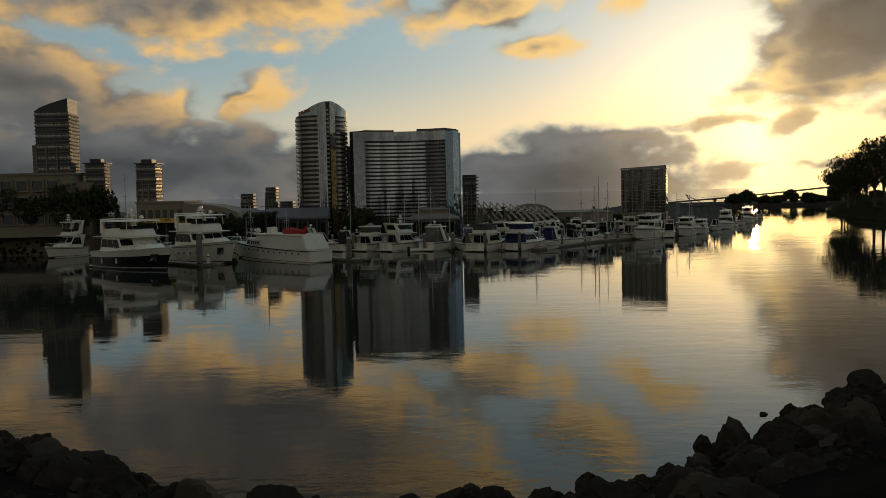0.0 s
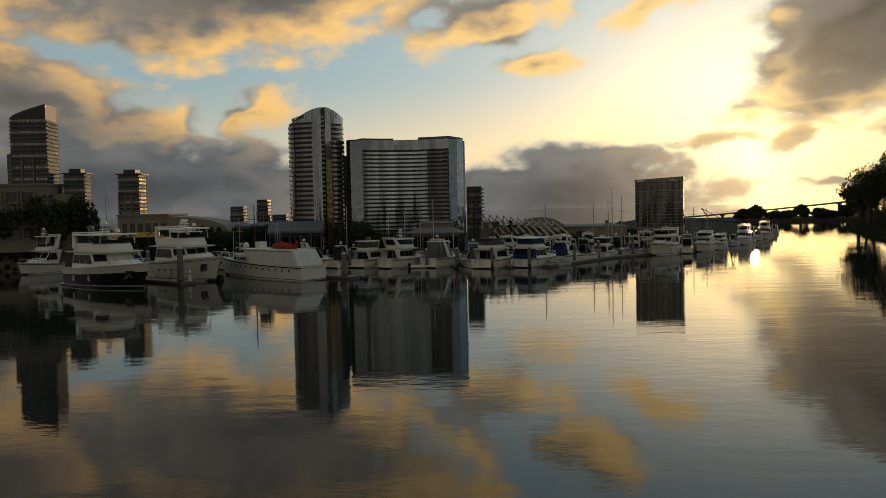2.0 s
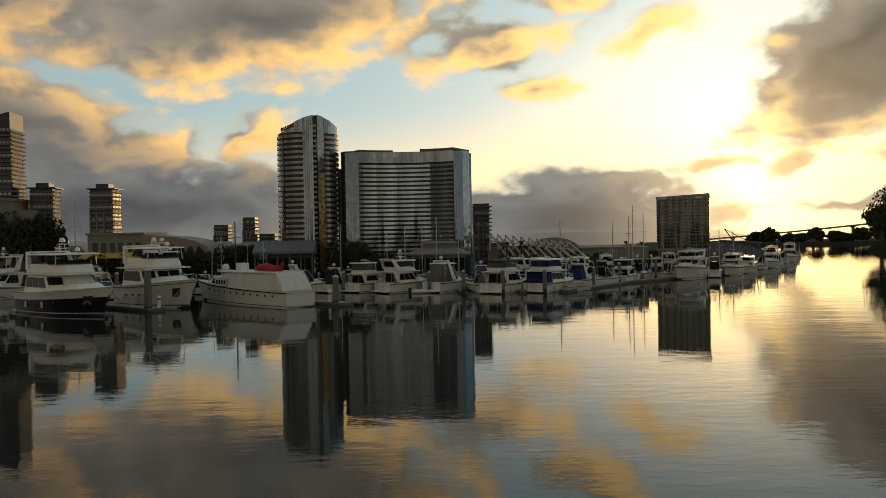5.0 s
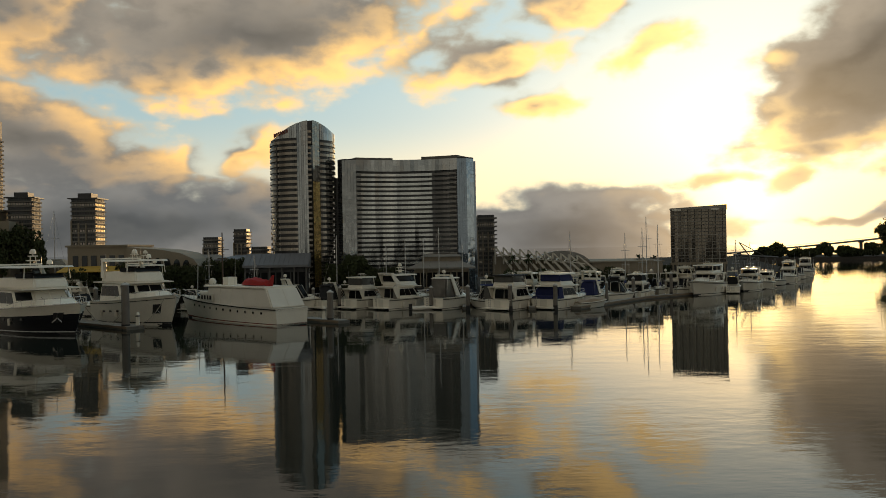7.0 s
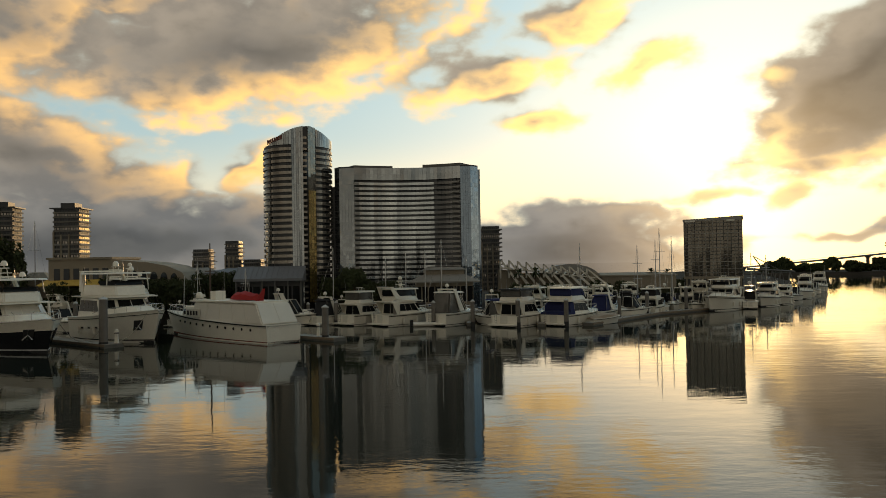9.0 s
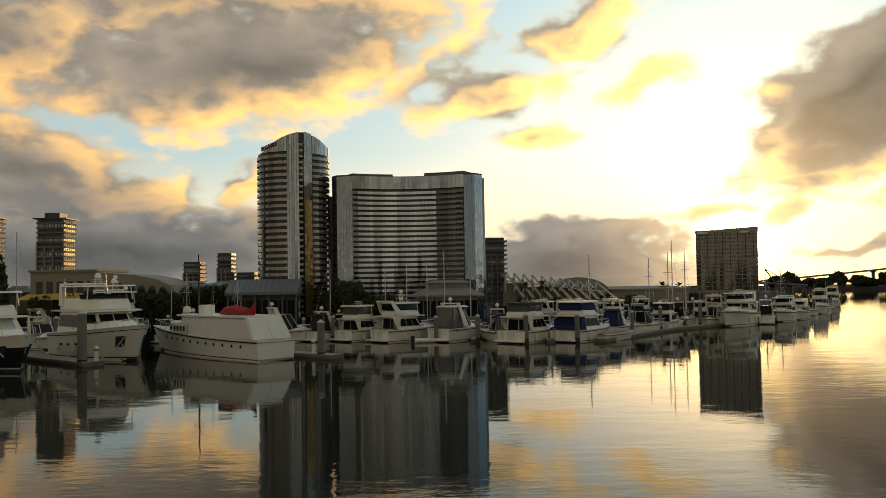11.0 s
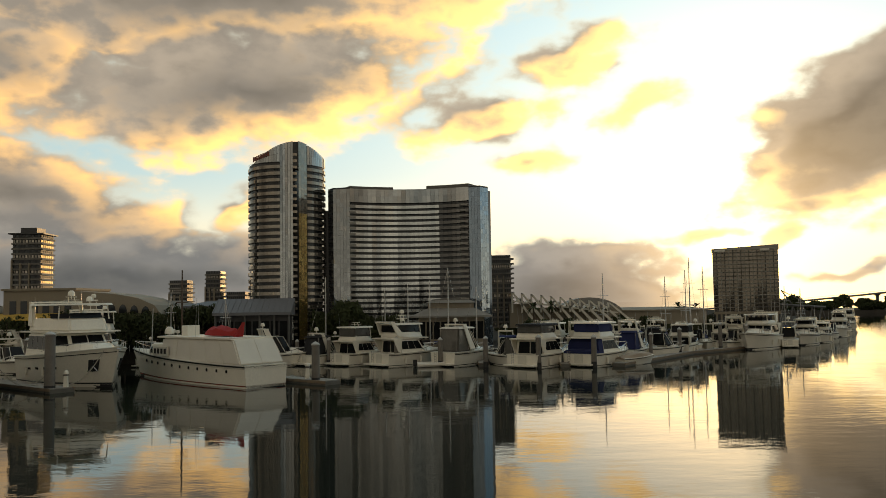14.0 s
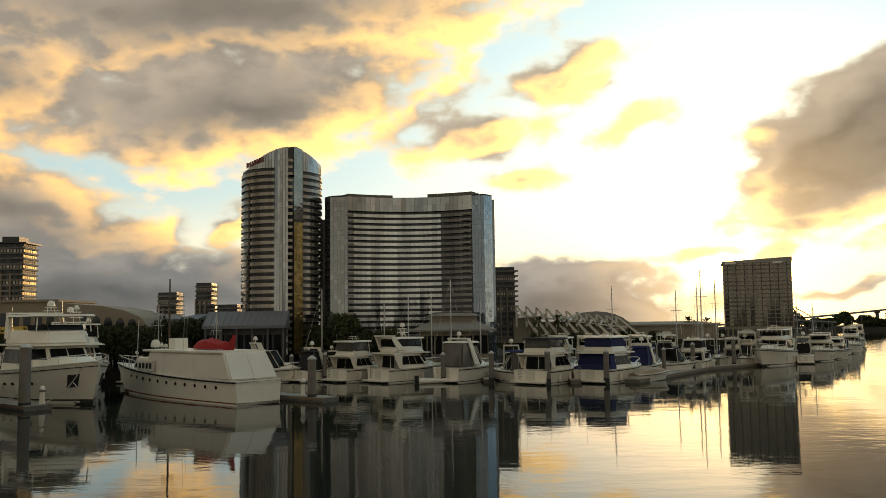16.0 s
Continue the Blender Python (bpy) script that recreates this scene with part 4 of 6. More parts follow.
def transom(h, hull):
    """Swim platform, stern door and steps."""
    x = -hull.L / 2
    bm = B()
    box(bm, x - 1.0, x + 0.1, -hull.beam * 0.43, hull.beam * 0.43, 0.22, 0.42)
    part("swim_platform", bm, gelcoat, h)
    bm = B()
    box(bm, x - 0.06, x + 0.04, -hull.beam * 0.12, hull.beam * 0.12, 0.5, hull.stern * 0.95)
    part("stern_door", bm, gelcoat_cream, h)
    bm = B()
    for s in (-1, 1):
        tube(bm, [(x - 0.08, s * 0.18 + hull.beam * 0.27, 0.45), (x - 0.08, s * 0.18 + hull.beam * 0.27, hull.stern + 0.3)], 0.03, 4)
    for k in range(4):
        tube(bm, [(x - 0.08, hull.beam * 0.27 - 0.18, 0.6 + k * 0.35), (x - 0.08, hull.beam * 0.27 + 0.18, 0.6 + k * 0.35)], 0.025, 4)
    part("ladder", bm, stainless, h)


def fly_yacht(m, L, beam, bow, stern, label, paint=None, two_tone=None, cabin=2.6, fly=1.2, top=2.0, group="moored motor yachts",
              enclosure=None, canvas=None, mast=1.6, windows=3, arch=True, hardtop=True, front_cover=None, stern_gear=True, cover=None, sleek=0.8):
    """A flybridge motor yacht: hull, deckhouse, flybridge, hard top on posts, arch, radar, rails."""
    h = thing("motor_yacht", m, label, "yacht", group)
    hull = Hull(L, beam, bow, stern)
    hull_parts(h, hull, paint or gelcoat, two_tone)
    deck = stern + (bow - stern) * 0.12
    w = beam * 0.455
    xa, xf = -L * 0.33, L * 0.17
    # trunk over the foredeck
    house(h, "foredeck_trunk", gelcoat, xf - 0.8, L * 0.36, w * 0.72, deck, deck + (bow - deck) * 0.75 + 0.55, 1.6, 0, 0.25, 0.5, 0.4)
    body, faces = house(h, "deckhouse", gelcoat, xa, xf, w, deck - 0.3, deck + cabin, cabin * sleek, 0.1, 0.12, 0.22)
    glaze(body, faces, (0, 4), windows, 0.05, 0.97, 0.36, 0.87)
    glaze(body, faces, (1, 3), 1, 0.08, 0.92, 0.5, 0.88)
    glaze(body, faces, (2,), 2, 0.03, 0.97, 0.5, 0.88, mat=front_cover)
    glaze(body, faces, (5,), 2, 0.1, 0.9, 0.15, 0.85)
    for s in (-1, 1):
        a = Vector(faces[2][0]).lerp(Vector(faces[2][1]), 0.5 + s * 0.2) .lerp(Vector(faces[2][3]).lerp(Vector(faces[2][2]), 0.5 + s * 0.2), 0.45)
        bm = B()
        rod(bm, a + Vector((0.08, 0, 0)), a + Vector((-0.25, s * 0.5, 0.55)), 0.025, n=4)
        part("wiper", bm, rubber, body)
    z = deck + cabin
    bm = B()
    k = 0.92
    prism(bm, [(xa - L * 0.13, -w * k), (xf - cabin * 0.45, -w * k), (xf - cabin * 0.3, -w * 0.5), (xf - cabin * 0.3, w * 0.5), (xf - cabin * 0.45, w * k), (xa - L * 0.13, w * k)], z, z + 0.16)
    part("flybridge_deck", bm, gelcoat, h)
    coam, ff = house(h, "flybridge_coaming", gelcoat, xa - L * 0.02, xf - cabin * 0.55, w * 0.86, z + 0.16, z + 0.16 + fly, 0.55, 0.2, 0.08, 0.25, 0.6)
    bm = B()
    for i in (1, 2, 3):
        q = ff[i]
        panel(bm, [q[3], q[2], Vector(q[2]) + Vector((-0.35, 0, 0.55)), Vector(q[3]) + Vector((-0.35, 0, 0.55))], 0.01, 0.99, 0, 1, 0.02, 0.04)
    part("wind_deflector", bm, tinted, coam)
    zt = z + 0.16 + fly
    if hardtop:
        x0, x1 = xa - L * 0.02, xf - cabin * 0.75
        for px in (x0 + 0.4, x1 - 0.5):
            for s in (-1, 1):
                bm = B()
                rod(bm, (px, s * w * 0.74, zt - 0.2), (px - 0.15, s * w * 0.7, zt + top), 0.07, n=6)
                part("top_post", bm, gelcoat, h)
        bm = B()
        for zz, g in ((zt + top, 1.0),):
            plan = [(x0 - 0.5, -w * 0.72), (x0, -w * 0.84), (x1 - 0.3, -w * 0.84), (x1 + 0.4, -w * 0.5), (x1 + 0.4, w * 0.5), (x1 - 0.3, w * 0.84), (x0, w * 0.84), (x0 - 0.5, w * 0.72)]
            prism(bm, plan, zz, zz + 0.2, [(px * 0.98 + 0.02 * (x0 + x1) / 2, py * 0.95) for px, py in plan])
        part("hard_top", bm, gelcoat if not canvas else canvas, h)
        if enclosure:
            _, ef = house(h, "flybridge_enclosure", enclosure, x0, x1, w * 0.78, zt - 0.02, zt + top, 0.5, 0.0, 0.03, 0.2, 0.7)
        ztop = zt + top + 0.2
    else:
        ztop = zt + 0.6
    if arch:
        for s in (-1, 1):
            bm = B()
            solid(bm, [[(xa - 0.3, s * w * 0.8, zt - fly * 0.6), (xa + 0.9, s * w * 0.8, zt - fly * 0.6), (xa + 0.9, s * w * 0.88, zt - fly * 0.6), (xa - 0.3, s * w * 0.88, zt - fly * 0.6)],
                       [(xa - 1.2, s * w * 0.68, ztop + 0.1), (xa - 0.6, s * w * 0.68, ztop + 0.1), (xa - 0.6, s * w * 0.76, ztop + 0.1), (xa - 1.2, s * w * 0.76, ztop + 0.1)]])
            part("arch_leg", bm, gelcoat, h)
        bm = B()
        box(bm, xa - 1.25, xa - 0.55, -w * 0.77, w * 0.77, ztop + 0.1, ztop + 0.3)
        part("arch_beam", bm, gelcoat, h)
    if mast:
        mx = (xa + xf) / 2 - L * 0.06
        bm = B()
        for s in (-1, 1):
            rod(bm, (mx, s * 0.45, ztop), (mx - 0.2, s * 0.35, ztop + mast * 0.7), 0.05)
        box(bm, mx - 0.5, mx + 0.2, -0.8, 0.8, ztop + mast * 0.36, ztop + mast * 0.42)
        box(bm, mx - 0.5, mx + 0.1, -0.55, 0.55, ztop + mast * 0.68, ztop + mast * 0.75)
        part("radar_mast", bm, gelcoat, h)
        if mast > 0.9:
            radar(h, mx - 0.15, 0.0, ztop + mast * 0.9 + 0.1, 0.2 + 0.05 * beam / 2)
        if mast > 1:
            radar(h, mx + 0.7, w * 0.45, ztop + 0.4, 0.16 + 0.05 * beam / 2)
    whips(h, [(xa + 0.2, w * 0.7, zt, 3.4, 0.5), (xa + 0.2, -w * 0.7, zt, 2.6, 0.4)])
    bow_rail(h, hull)
    fenders(h, hull, (0.25, 0.5), -1)
    fenders(h, hull, (0.3, 0.55), 1)
    if stern_gear:
        transom(h, hull)
    if beam < 6 and not cover:
        # swept wings carry the flybridge deck down to the side decks
        for s in (-1, 1):
            bm = B()
            solid(bm, [[(x, s * w * 0.93 + o, zz) for x, zz in ((xa - L * 0.1, z), (xa + 0.3, z), (xa + 0.1, deck + 0.1), (xa - L * 0.025, deck + 0.1))] for o in (-0.06, 0.06)])
            part("flybridge_wing", bm, gelcoat, h)
    if cover:
        bm = B()
        zc = deck + cabin
        rings = []
        for x, zz, k in ((-L * 0.5, stern + 0.42, 0.9), (-L * 0.41, stern + 0.55, 0.94), (-L * 0.405, zc - 0.5, 0.92), (-L * 0.385, zc - 0.12, 0.88), (xa + 0.2, zc + 0.02, 0.88)):
            rings.append([(x, -w, stern - 0.05), (x, -w * k, zz - 0.12), (x, -w * k * 0.8, zz), (x, 0, zz + 0.07), (x, w * k * 0.8, zz), (x, w * k, zz - 0.12), (x, w, stern - 0.05)])
        solid(bm, rings)
        cc = part("cockpit_cover", bm, cover, h, "stretched canvas cockpit cover")
        for s in (-0.5, 0, 0.5):
            bm = B()
            rod(bm, (-L * 0.385, s * w, zc - 0.06), (xa, s * w, zc + 0.05), 0.05, n=5)
            part("cover_bow", bm, cover, cc)
    # anchor pockets in the bow flare and the anchor at the stem
    if beam > 6:
        for side in (-1, 1):
            a, b, c, d = (hull.at(u, f, side, 0.03) for u, f in ((0.86, 0.42), (0.915, 0.42), (0.925, 0.72), (0.87, 0.72)))
            bm = B()
            n = (b - a).cross(d - a).normalized() * 0.05
            solid(bm, [[q - n for q in (a, b, c, d)], [q + n for q in (a, b, c, d)]])
            pocket = part("anchor_pocket", bm, rubber, h, "dark anchor pocket")
            bm = B()
            rod(bm, a.lerp(b, 0.5) + n * 2, d.lerp(c, 0.5) + n * 2, 0.08, n=5)
            rod(bm, a + n * 2.2, a.lerp(c, 0.45) + n * 2.2, 0.07, n=5)
            rod(bm, b + n * 2.2, b.lerp(d, 0.45) + n * 2.2, 0.07, n=5)
            part("stowed_anchor", bm, stainless, pocket)
        # side decks: long hand rails and a row of hull ports
        for side in (-1, 1):
            for k in range(4):
                p = hull.at(0.3 + 0.11 * k, 0.55, side, 0.0)
                bm = B()
                box(bm, p.x - 0.32, p.x + 0.32, p.y - 0.05, p.y + 0.05, p.z - 0.13, p.z + 0.13)
                part("hull_port", bm, tinted, h)
    p = hull.at(0.99, 1.0, 0, 0)
    bm = B()
    rod(bm, (p.x - 0.5, 0, p.z + 0.08), (p.x + 0.2, 0, p.z + 0.02), 0.06)
    rod(bm, (p.x + 0.2, -0.2, p.z - 0.2), (p.x + 0.2, 0.2, p.z - 0.2), 0.05)
    part("bow_roller", bm, stainless, h)
    return h


def express(m, L, beam, bow, stern, label, canvas=None, group="moored motor cruisers", arch=True, aft_box=None, trim=None, cabin=1.1):
    """A low cruiser: raked windscreen over a trunk cabin, radar arch, canvas over the cockpit."""
    h = thing("motor_cruiser", m, label, "motor boat", group)
    hull = Hull(L, beam, bow, stern, 0.4, 0.12)
    hull_parts(h, hull, gelcoat)
    if trim:
        part("side_stripe", hull.shell(0.55, 0.68, 0.02, 1), trim, h, smooth=True)
    w = beam * 0.4
    deck = stern + (bow - stern) * 0.15
    body, ff = house(h, "trunk_cabin", gelcoat, -L * 0.1, L * 0.36, w * 0.85, deck - 0.2, bow + cabin * 0.35, 2.2, 0, 0.2, 0.5, 0.35)
    glaze(body, ff, (0, 4), 2, 0.1, 0.9, 0.4, 0.8)
    ws, wf = house(h, "windscreen", tinted, -L * 0.18, L * 0.12, w * 0.92, deck + 0.3, deck + cabin + 0.85, 1.3, 0.0, 0.12, 0.35, 0.6)
    bm = B()
    for q in (wf[0], wf[4], wf[1], wf[3]):
        tube(bm, [q[0], q[3], q[2], q[1]], 0.05, 4)
    part("screen_frame", bm, gelcoat, ws)
    z = deck + cabin + 0.85
    if canvas:
        bm = B()
        prism(bm, [(-L * 0.36, -w * 0.95), (-L * 0.02, -w * 0.95), (-L * 0.02, w * 0.95), (-L * 0.36, w * 0.95)], z + 0.5, z + 0.72,
              [(-L * 0.34, -w * 0.75), (-L * 0.05, -w * 0.75), (-L * 0.05, w * 0.75), (-L * 0.34, w * 0.75)])
        part("bimini", bm, canvas, h)
        for x in (-L * 0.34, -L * 0.06):
            for s in (-1, 1):
                bm = B()
                rod(bm, (x, s * w * 0.9, deck), (x, s * w * 0.9, z + 0.55), 0.03, n=4)
                part("bimini_pole", bm, stainless, h)
    if aft_box:
        _, af = house(h, "cockpit_enclosure", aft_box, -L * 0.4, -L * 0.1, w * 0.95, deck, z + 0.45, 0.1, 0.5, 0.12, 0.15, 0.8)
    if arch:
        for s in (-1, 1):
            bm = B()
            solid(bm, [[(-L * 0.16, s * w, deck + 0.3), (-L * 0.06, s * w, deck + 0.3), (-L * 0.06, s * w * 1.08, deck + 0.3), (-L * 0.16, s * w * 1.08, deck + 0.3)],
                       [(-L * 0.26, s * w * 0.8, z + 1.0), (-L * 0.2, s * w * 0.8, z + 1.0), (-L * 0.2, s * w * 0.88, z + 1.0), (-L * 0.26, s * w * 0.88, z + 1.0)]])
            part("arch_leg", bm, gelcoat, h)
        bm = B()
        box(bm, -L * 0.265, -L * 0.195, -w * 0.88, w * 0.88, z + 0.95, z + 1.15)
        part("arch_beam", bm, gelcoat, h)
        radar(h, -L * 0.23, 0, z + 1.6, 0.32)
    whips(h, [(-L * 0.2, w * 0.8, z, 2.2, 0.3)])
    bow_rail(h, hull, 0.55, 0.6, 5)
    transom(h, hull)
    return h


def sailboat(m, L, mast_h, label, paint=None, cover=None, group="moored sailing boats", lean=0.0, spar=None):
    h = thing("sailing_boat", m, label, "sailing boat", group)
    beam = L * 0.3
    hull = Hull(L, beam, 1.7, 1.25, 0.35, 0.14, 0.3)
    hull_parts(h, hull, paint or gelcoat)
    body, ff = house(h, "coachroof", gelcoat, -L * 0.15, L * 0.2, beam * 0.3, 1.2, 1.95, 1.0, 0, 0.2, 0.4, 0.5)
    glaze(body, ff, (0, 4), 3, 0.1, 0.9, 0.35, 0.75)
    bm = B()
    rod(bm, (L * 0.06, 0, 1.2), (L * 0.06 - lean, 0, mast_h), 0.11, 0.06, 7)
    mast = part("mast", bm, spar or mast_alu, h)
    for f in (0.45, 0.7):
        bm = B()
        z = 1.2 + (mast_h - 1.2) * f
        rod(bm, (L * 0.06 - lean * f, -beam * 0.32, z), (L * 0.06 - lean * f, beam * 0.32, z), 0.035, n=4)
        part("spreader", bm, spar or mast_alu, mast)
    for a in ((L * 0.48, 0, 1.7), (-L * 0.48, 0, 1.4), (L * 0.03, beam * 0.46, 1.4), (L * 0.03, -beam * 0.46, 1.4)):
        bm = B()
        rod(bm, a, (L * 0.06 - lean, 0, mast_h - 0.2), 0.016, n=3)
        part("stay", bm, stainless, mast)
    bm = B()
    rod(bm, (L * 0.06, 0, 2.7), (-L * 0.34, 0, 2.6), 0.09, n=6)
    part("boom", bm, mast_alu, h)
    bm = B()
    tube(bm, [(L * 0.06, 0, 3.1), (-L * 0.1, 0, 2.95), (-L * 0.32, 0, 2.78)], 0.21, 7)
    part("sail_cover", bm, cover or canvas_blue, h, smooth=True)
    bm = B()
    prism(bm, [(-L * 0.22, -beam * 0.3), (-L * 0.1, -beam * 0.3), (-L * 0.1, beam * 0.3), (-L * 0.22, beam * 0.3)], 1.9, 2.6, [(-L * 0.21, -beam * 0.25), (-L * 0.15, -beam * 0.22), (-L * 0.15, beam * 0.22), (-L * 0.21, beam * 0.25)])
    part("spray_hood", bm, cover or canvas_blue, h)
    bow_rail(h, hull, 0.6, 0.5, 4)
    return h


def classic_yacht(m):
    """The long white yacht under winter covers, stern to the channel."""
    h = thing("classic_yacht", m, "long white classic yacht under canvas covers with a red dinghy cover", "yacht")
    L, beam = 29.0, 6.1
    hull = Hull(L, beam, 3.5, 2.4, 0.42, 0.07, 0.3)
    hull_parts(h, hull, gelcoat, bottom=antifoul)
    part("red_boot_line", hull.shell(0.075, 0.105, 0.03, 1), red_trim, h, smooth=True)
    part("knuckle", hull.shell(0.84, 0.88, 0.05, 1), gelcoat_cream, h, smooth=True)
    part("deck_line", hull.shell(0.90, 0.965, 0.075, 1), rubber, h, "dark rubbing strake under the cover", smooth=True)
    for side in (-1, 1):
        for k in range(11):
            p = hull.at(0.12 + k * 0.068, 0.7, side, 0.0)
            n = Vector((0.0, side, 0.0))
            bm = B()
            rod(bm, p - n * 0.05, p + n * 0.07, 0.19, n=10)
            hole = part("porthole", bm, tinted, h)
            bm = B()
            rod(bm, p - n * 0.06, p + n * 0.045, 0.25, n=10)
            part("porthole_rim", bm, gelcoat_cream, hole)
    w = beam * 0.47
    # covered after deckhouse: soft canvas walls with a sagging top
    body, ff = house(h, "covered_deckhouse", canvas_white, -L * 0.48, L * 0.13, w, 2.45, 5.1, 0.5, 1.7, 0.09, 0.08, 0.8, "white canvas winter cover over the deckhouse")
    for i, n in ((0, 5), (4, 5), (5, 2)):
        for k in range(1, n):
            q = ff[i]
            bm = B()
            a = Vector(q[0]).lerp(Vector(q[1]), k / n)
            b = Vector(q[3]).lerp(Vector(q[2]), k / n)
            o = (Vector(q[1]) - Vector(q[0])).cross(Vector(q[3]) - Vector(q[0])).normalized() * 0.02
            rod(bm, a + o, b + o, 0.035, n=4)
            part("canvas_seam", bm, canvas_white, body)
    bm = B()
    prism(bm, [(-L * 0.41, -w * 0.96), (L * 0.12, -w * 0.96), (L * 0.13, 0), (L * 0.12, w * 0.96), (-L * 0.41, w * 0.96)], 5.1, 5.3)
    part("boat_deck", bm, gelcoat, h)
    fw, f2 = house(h, "forward_cabin", gelcoat, L * 0.12, L * 0.3, beam * 0.34, 2.6, 4.3, 0.8, 0, 0.1, 0.3, 0.5)
    glaze(fw, f2, (0, 4), 3, 0.05, 0.95, 0.35, 0.8)
    for side in (-1, 1):
        bm = B()
        x0 = L * 0.02
        box(bm, x0, x0 + 3.4, side * w * 1.04 - 0.1, side * w * 1.04 + 0.1, 3.0, 4.1)
        sp = part("name_board", bm, gelcoat_cream, h)
        for k in range(4):
            bm = B()
            box(bm, x0 + 0.35 + k * 0.75, x0 + 0.8 + k * 0.75, side * (w * 1.04 + 0.115) - 0.02, side * (w * 1.04 + 0.115) + 0.02, 3.25, 3.85)
            part("plain_bar", bm, canvas_black, sp)
    # red covered dinghy on the boat deck
    bm = B()
    rings = []
    for i in range(13):
        u = i / 12
        x = -L * 0.32 + 6.6 * u
        ww = 1.0 * (math.sin(math.pi * min(0.97, u * 0.9 + 0.08))) ** 0.6
        zz = 5.75 + 0.75 * math.sin(math.pi * u) ** 0.5 + 0.25 * noise.noise(Vector((u * 7, 0, 0)))
        rings.append([(x, -ww, 5.4), (x, -ww * 0.8, zz - 0.35), (x, 0, zz), (x, ww * 0.8, zz - 0.35), (x, ww, 5.4)])
    solid(bm, rings)
    part("dinghy_cover", bm, canvas_red, h, "crumpled red canvas dinghy cover", smooth=True)
    bm = B()
    solid(bm, [[(-L * 0.32 - 0.2, -0.5, 5.3), (-L * 0.32 + 0.5, -0.5, 5.3), (-L * 0.32 + 0.5, 0.5, 5.3), (-L * 0.32 - 0.2, 0.5, 5.3)],
               [(-L * 0.32 - 1.0, -0.2, 6.9), (-L * 0.32 - 0.6, -0.25, 6.4), (-L * 0.32 - 0.6, 0.25, 6.4), (-L * 0.32 - 1.0, 0.2, 6.9)]])
    part("cover_peak", bm, canvas_red, h)
    bm = B()
    box(bm, L * 0.0, L * 0.045, -0.8, 0.8, 5.28, 6.5)
    part("funnel", bm, gelcoat, h)
    bm = B()
    rod(bm, (L * 0.09, 0, 5.2), (L * 0.09, 0, 13.2), 0.14, 0.08, 7)
    mast = part("signal_mast", bm, mast_dark, h)
    bm = B()
    rod(bm, (L * 0.09, -1.2, 10.6), (L * 0.09, 1.2, 10.6), 0.05, n=4)
    box(bm, L * 0.09 - 0.25, L * 0.09 + 0.25, -0.7, 0.7, 9.2, 9.35)
    part("crosstree", bm, mast_dark, mast)
    radar(h, L * 0.15, 0.7, 5.7, 0.55)
    radar(h, L * 0.12, -1.3, 5.7, 0.36)
    bm = B()
    rod(bm, (L * 0.34, 0, 3.4), (L * 0.33, 0, 8.6), 0.08, 0.05)
    part("fore_mast", bm, mast_alu, h)
    bow_rail(h, hull, 0.66, 0.9, 8)
    for k in range(6):
        for side in (-1, 1):
            bm = B()
            x = L * 0.14 + k * 1.3
            rod(bm, (x, side * w * 0.92, 3.0), (x, side * w * 0.92, 4.0), 0.03, n=4)
            part("deck_stanchion", bm, stainless, h)
    whips(h, [(-L * 0.1, 1.5, 5.25, 4.5, 0.2), (L * 0.05, -1.5, 5.25, 3.8, 0.1)])
    return h


def dinghy(m, L, label, mat):
    h = thing("dinghy", m, label, "small boat", "small tenders")
    bm = B()
    b = L * 0.22
    tube(bm, [(-L / 2, b, 0.28), (L * 0.2, b, 0.3), (L * 0.4, b * 0.6, 0.4), (L / 2, 0, 0.5), (L * 0.4, -b * 0.6, 0.4), (L * 0.2, -b, 0.3), (-L / 2, -b, 0.28)], 0.3, 8)
    part("tube", bm, mat, h, smooth=True)
    bm = B()
    box(bm, -L / 2, L * 0.35, -b, b, 0.05, 0.2)
    part("floor", bm, dock_float, h)
    bm = B()
    box(bm, -L / 2 - 0.3, -L / 2 + 0.15, -0.22, 0.22, 0.1, 1.0)
    part("outboard", bm, rubber, h)
    return h


def covered_launch(m, L, label):
    h = thing("covered_launch", m, label, "small boat", "small tenders")
    hull = Hull(L, L * 0.36, 1.2, 0.9, 0.4, 0.1)
    hull_parts(h, hull, gelcoat_cream, stripe=False)
    bm = B()
    rings = []
    for i in range(11):
        u = i / 10
        z = hull.sheer(u) + 0.75 * math.sin(math.pi * min(1, u * 0.85 + 0.1)) + 0.08 * noise.noise(Vector((u * 9, 2, 0)))
        b = hull.half(u, 1) + 0.05
        rings.append([(hull.x(u, 1), -b, hull.sheer(u) - 0.15), (hull.x(u, 1), -b * 0.75, z - 0.25), (hull.x(u, 1), 0, z), (hull.x(u, 1), b * 0.75, z - 0.25), (hull.x(u, 1), b, hull.sheer(u) - 0.15)])
    solid(bm, rings)
    part("cover", bm, canvas_tan, h, "tan canvas cover", smooth=True)
    return h


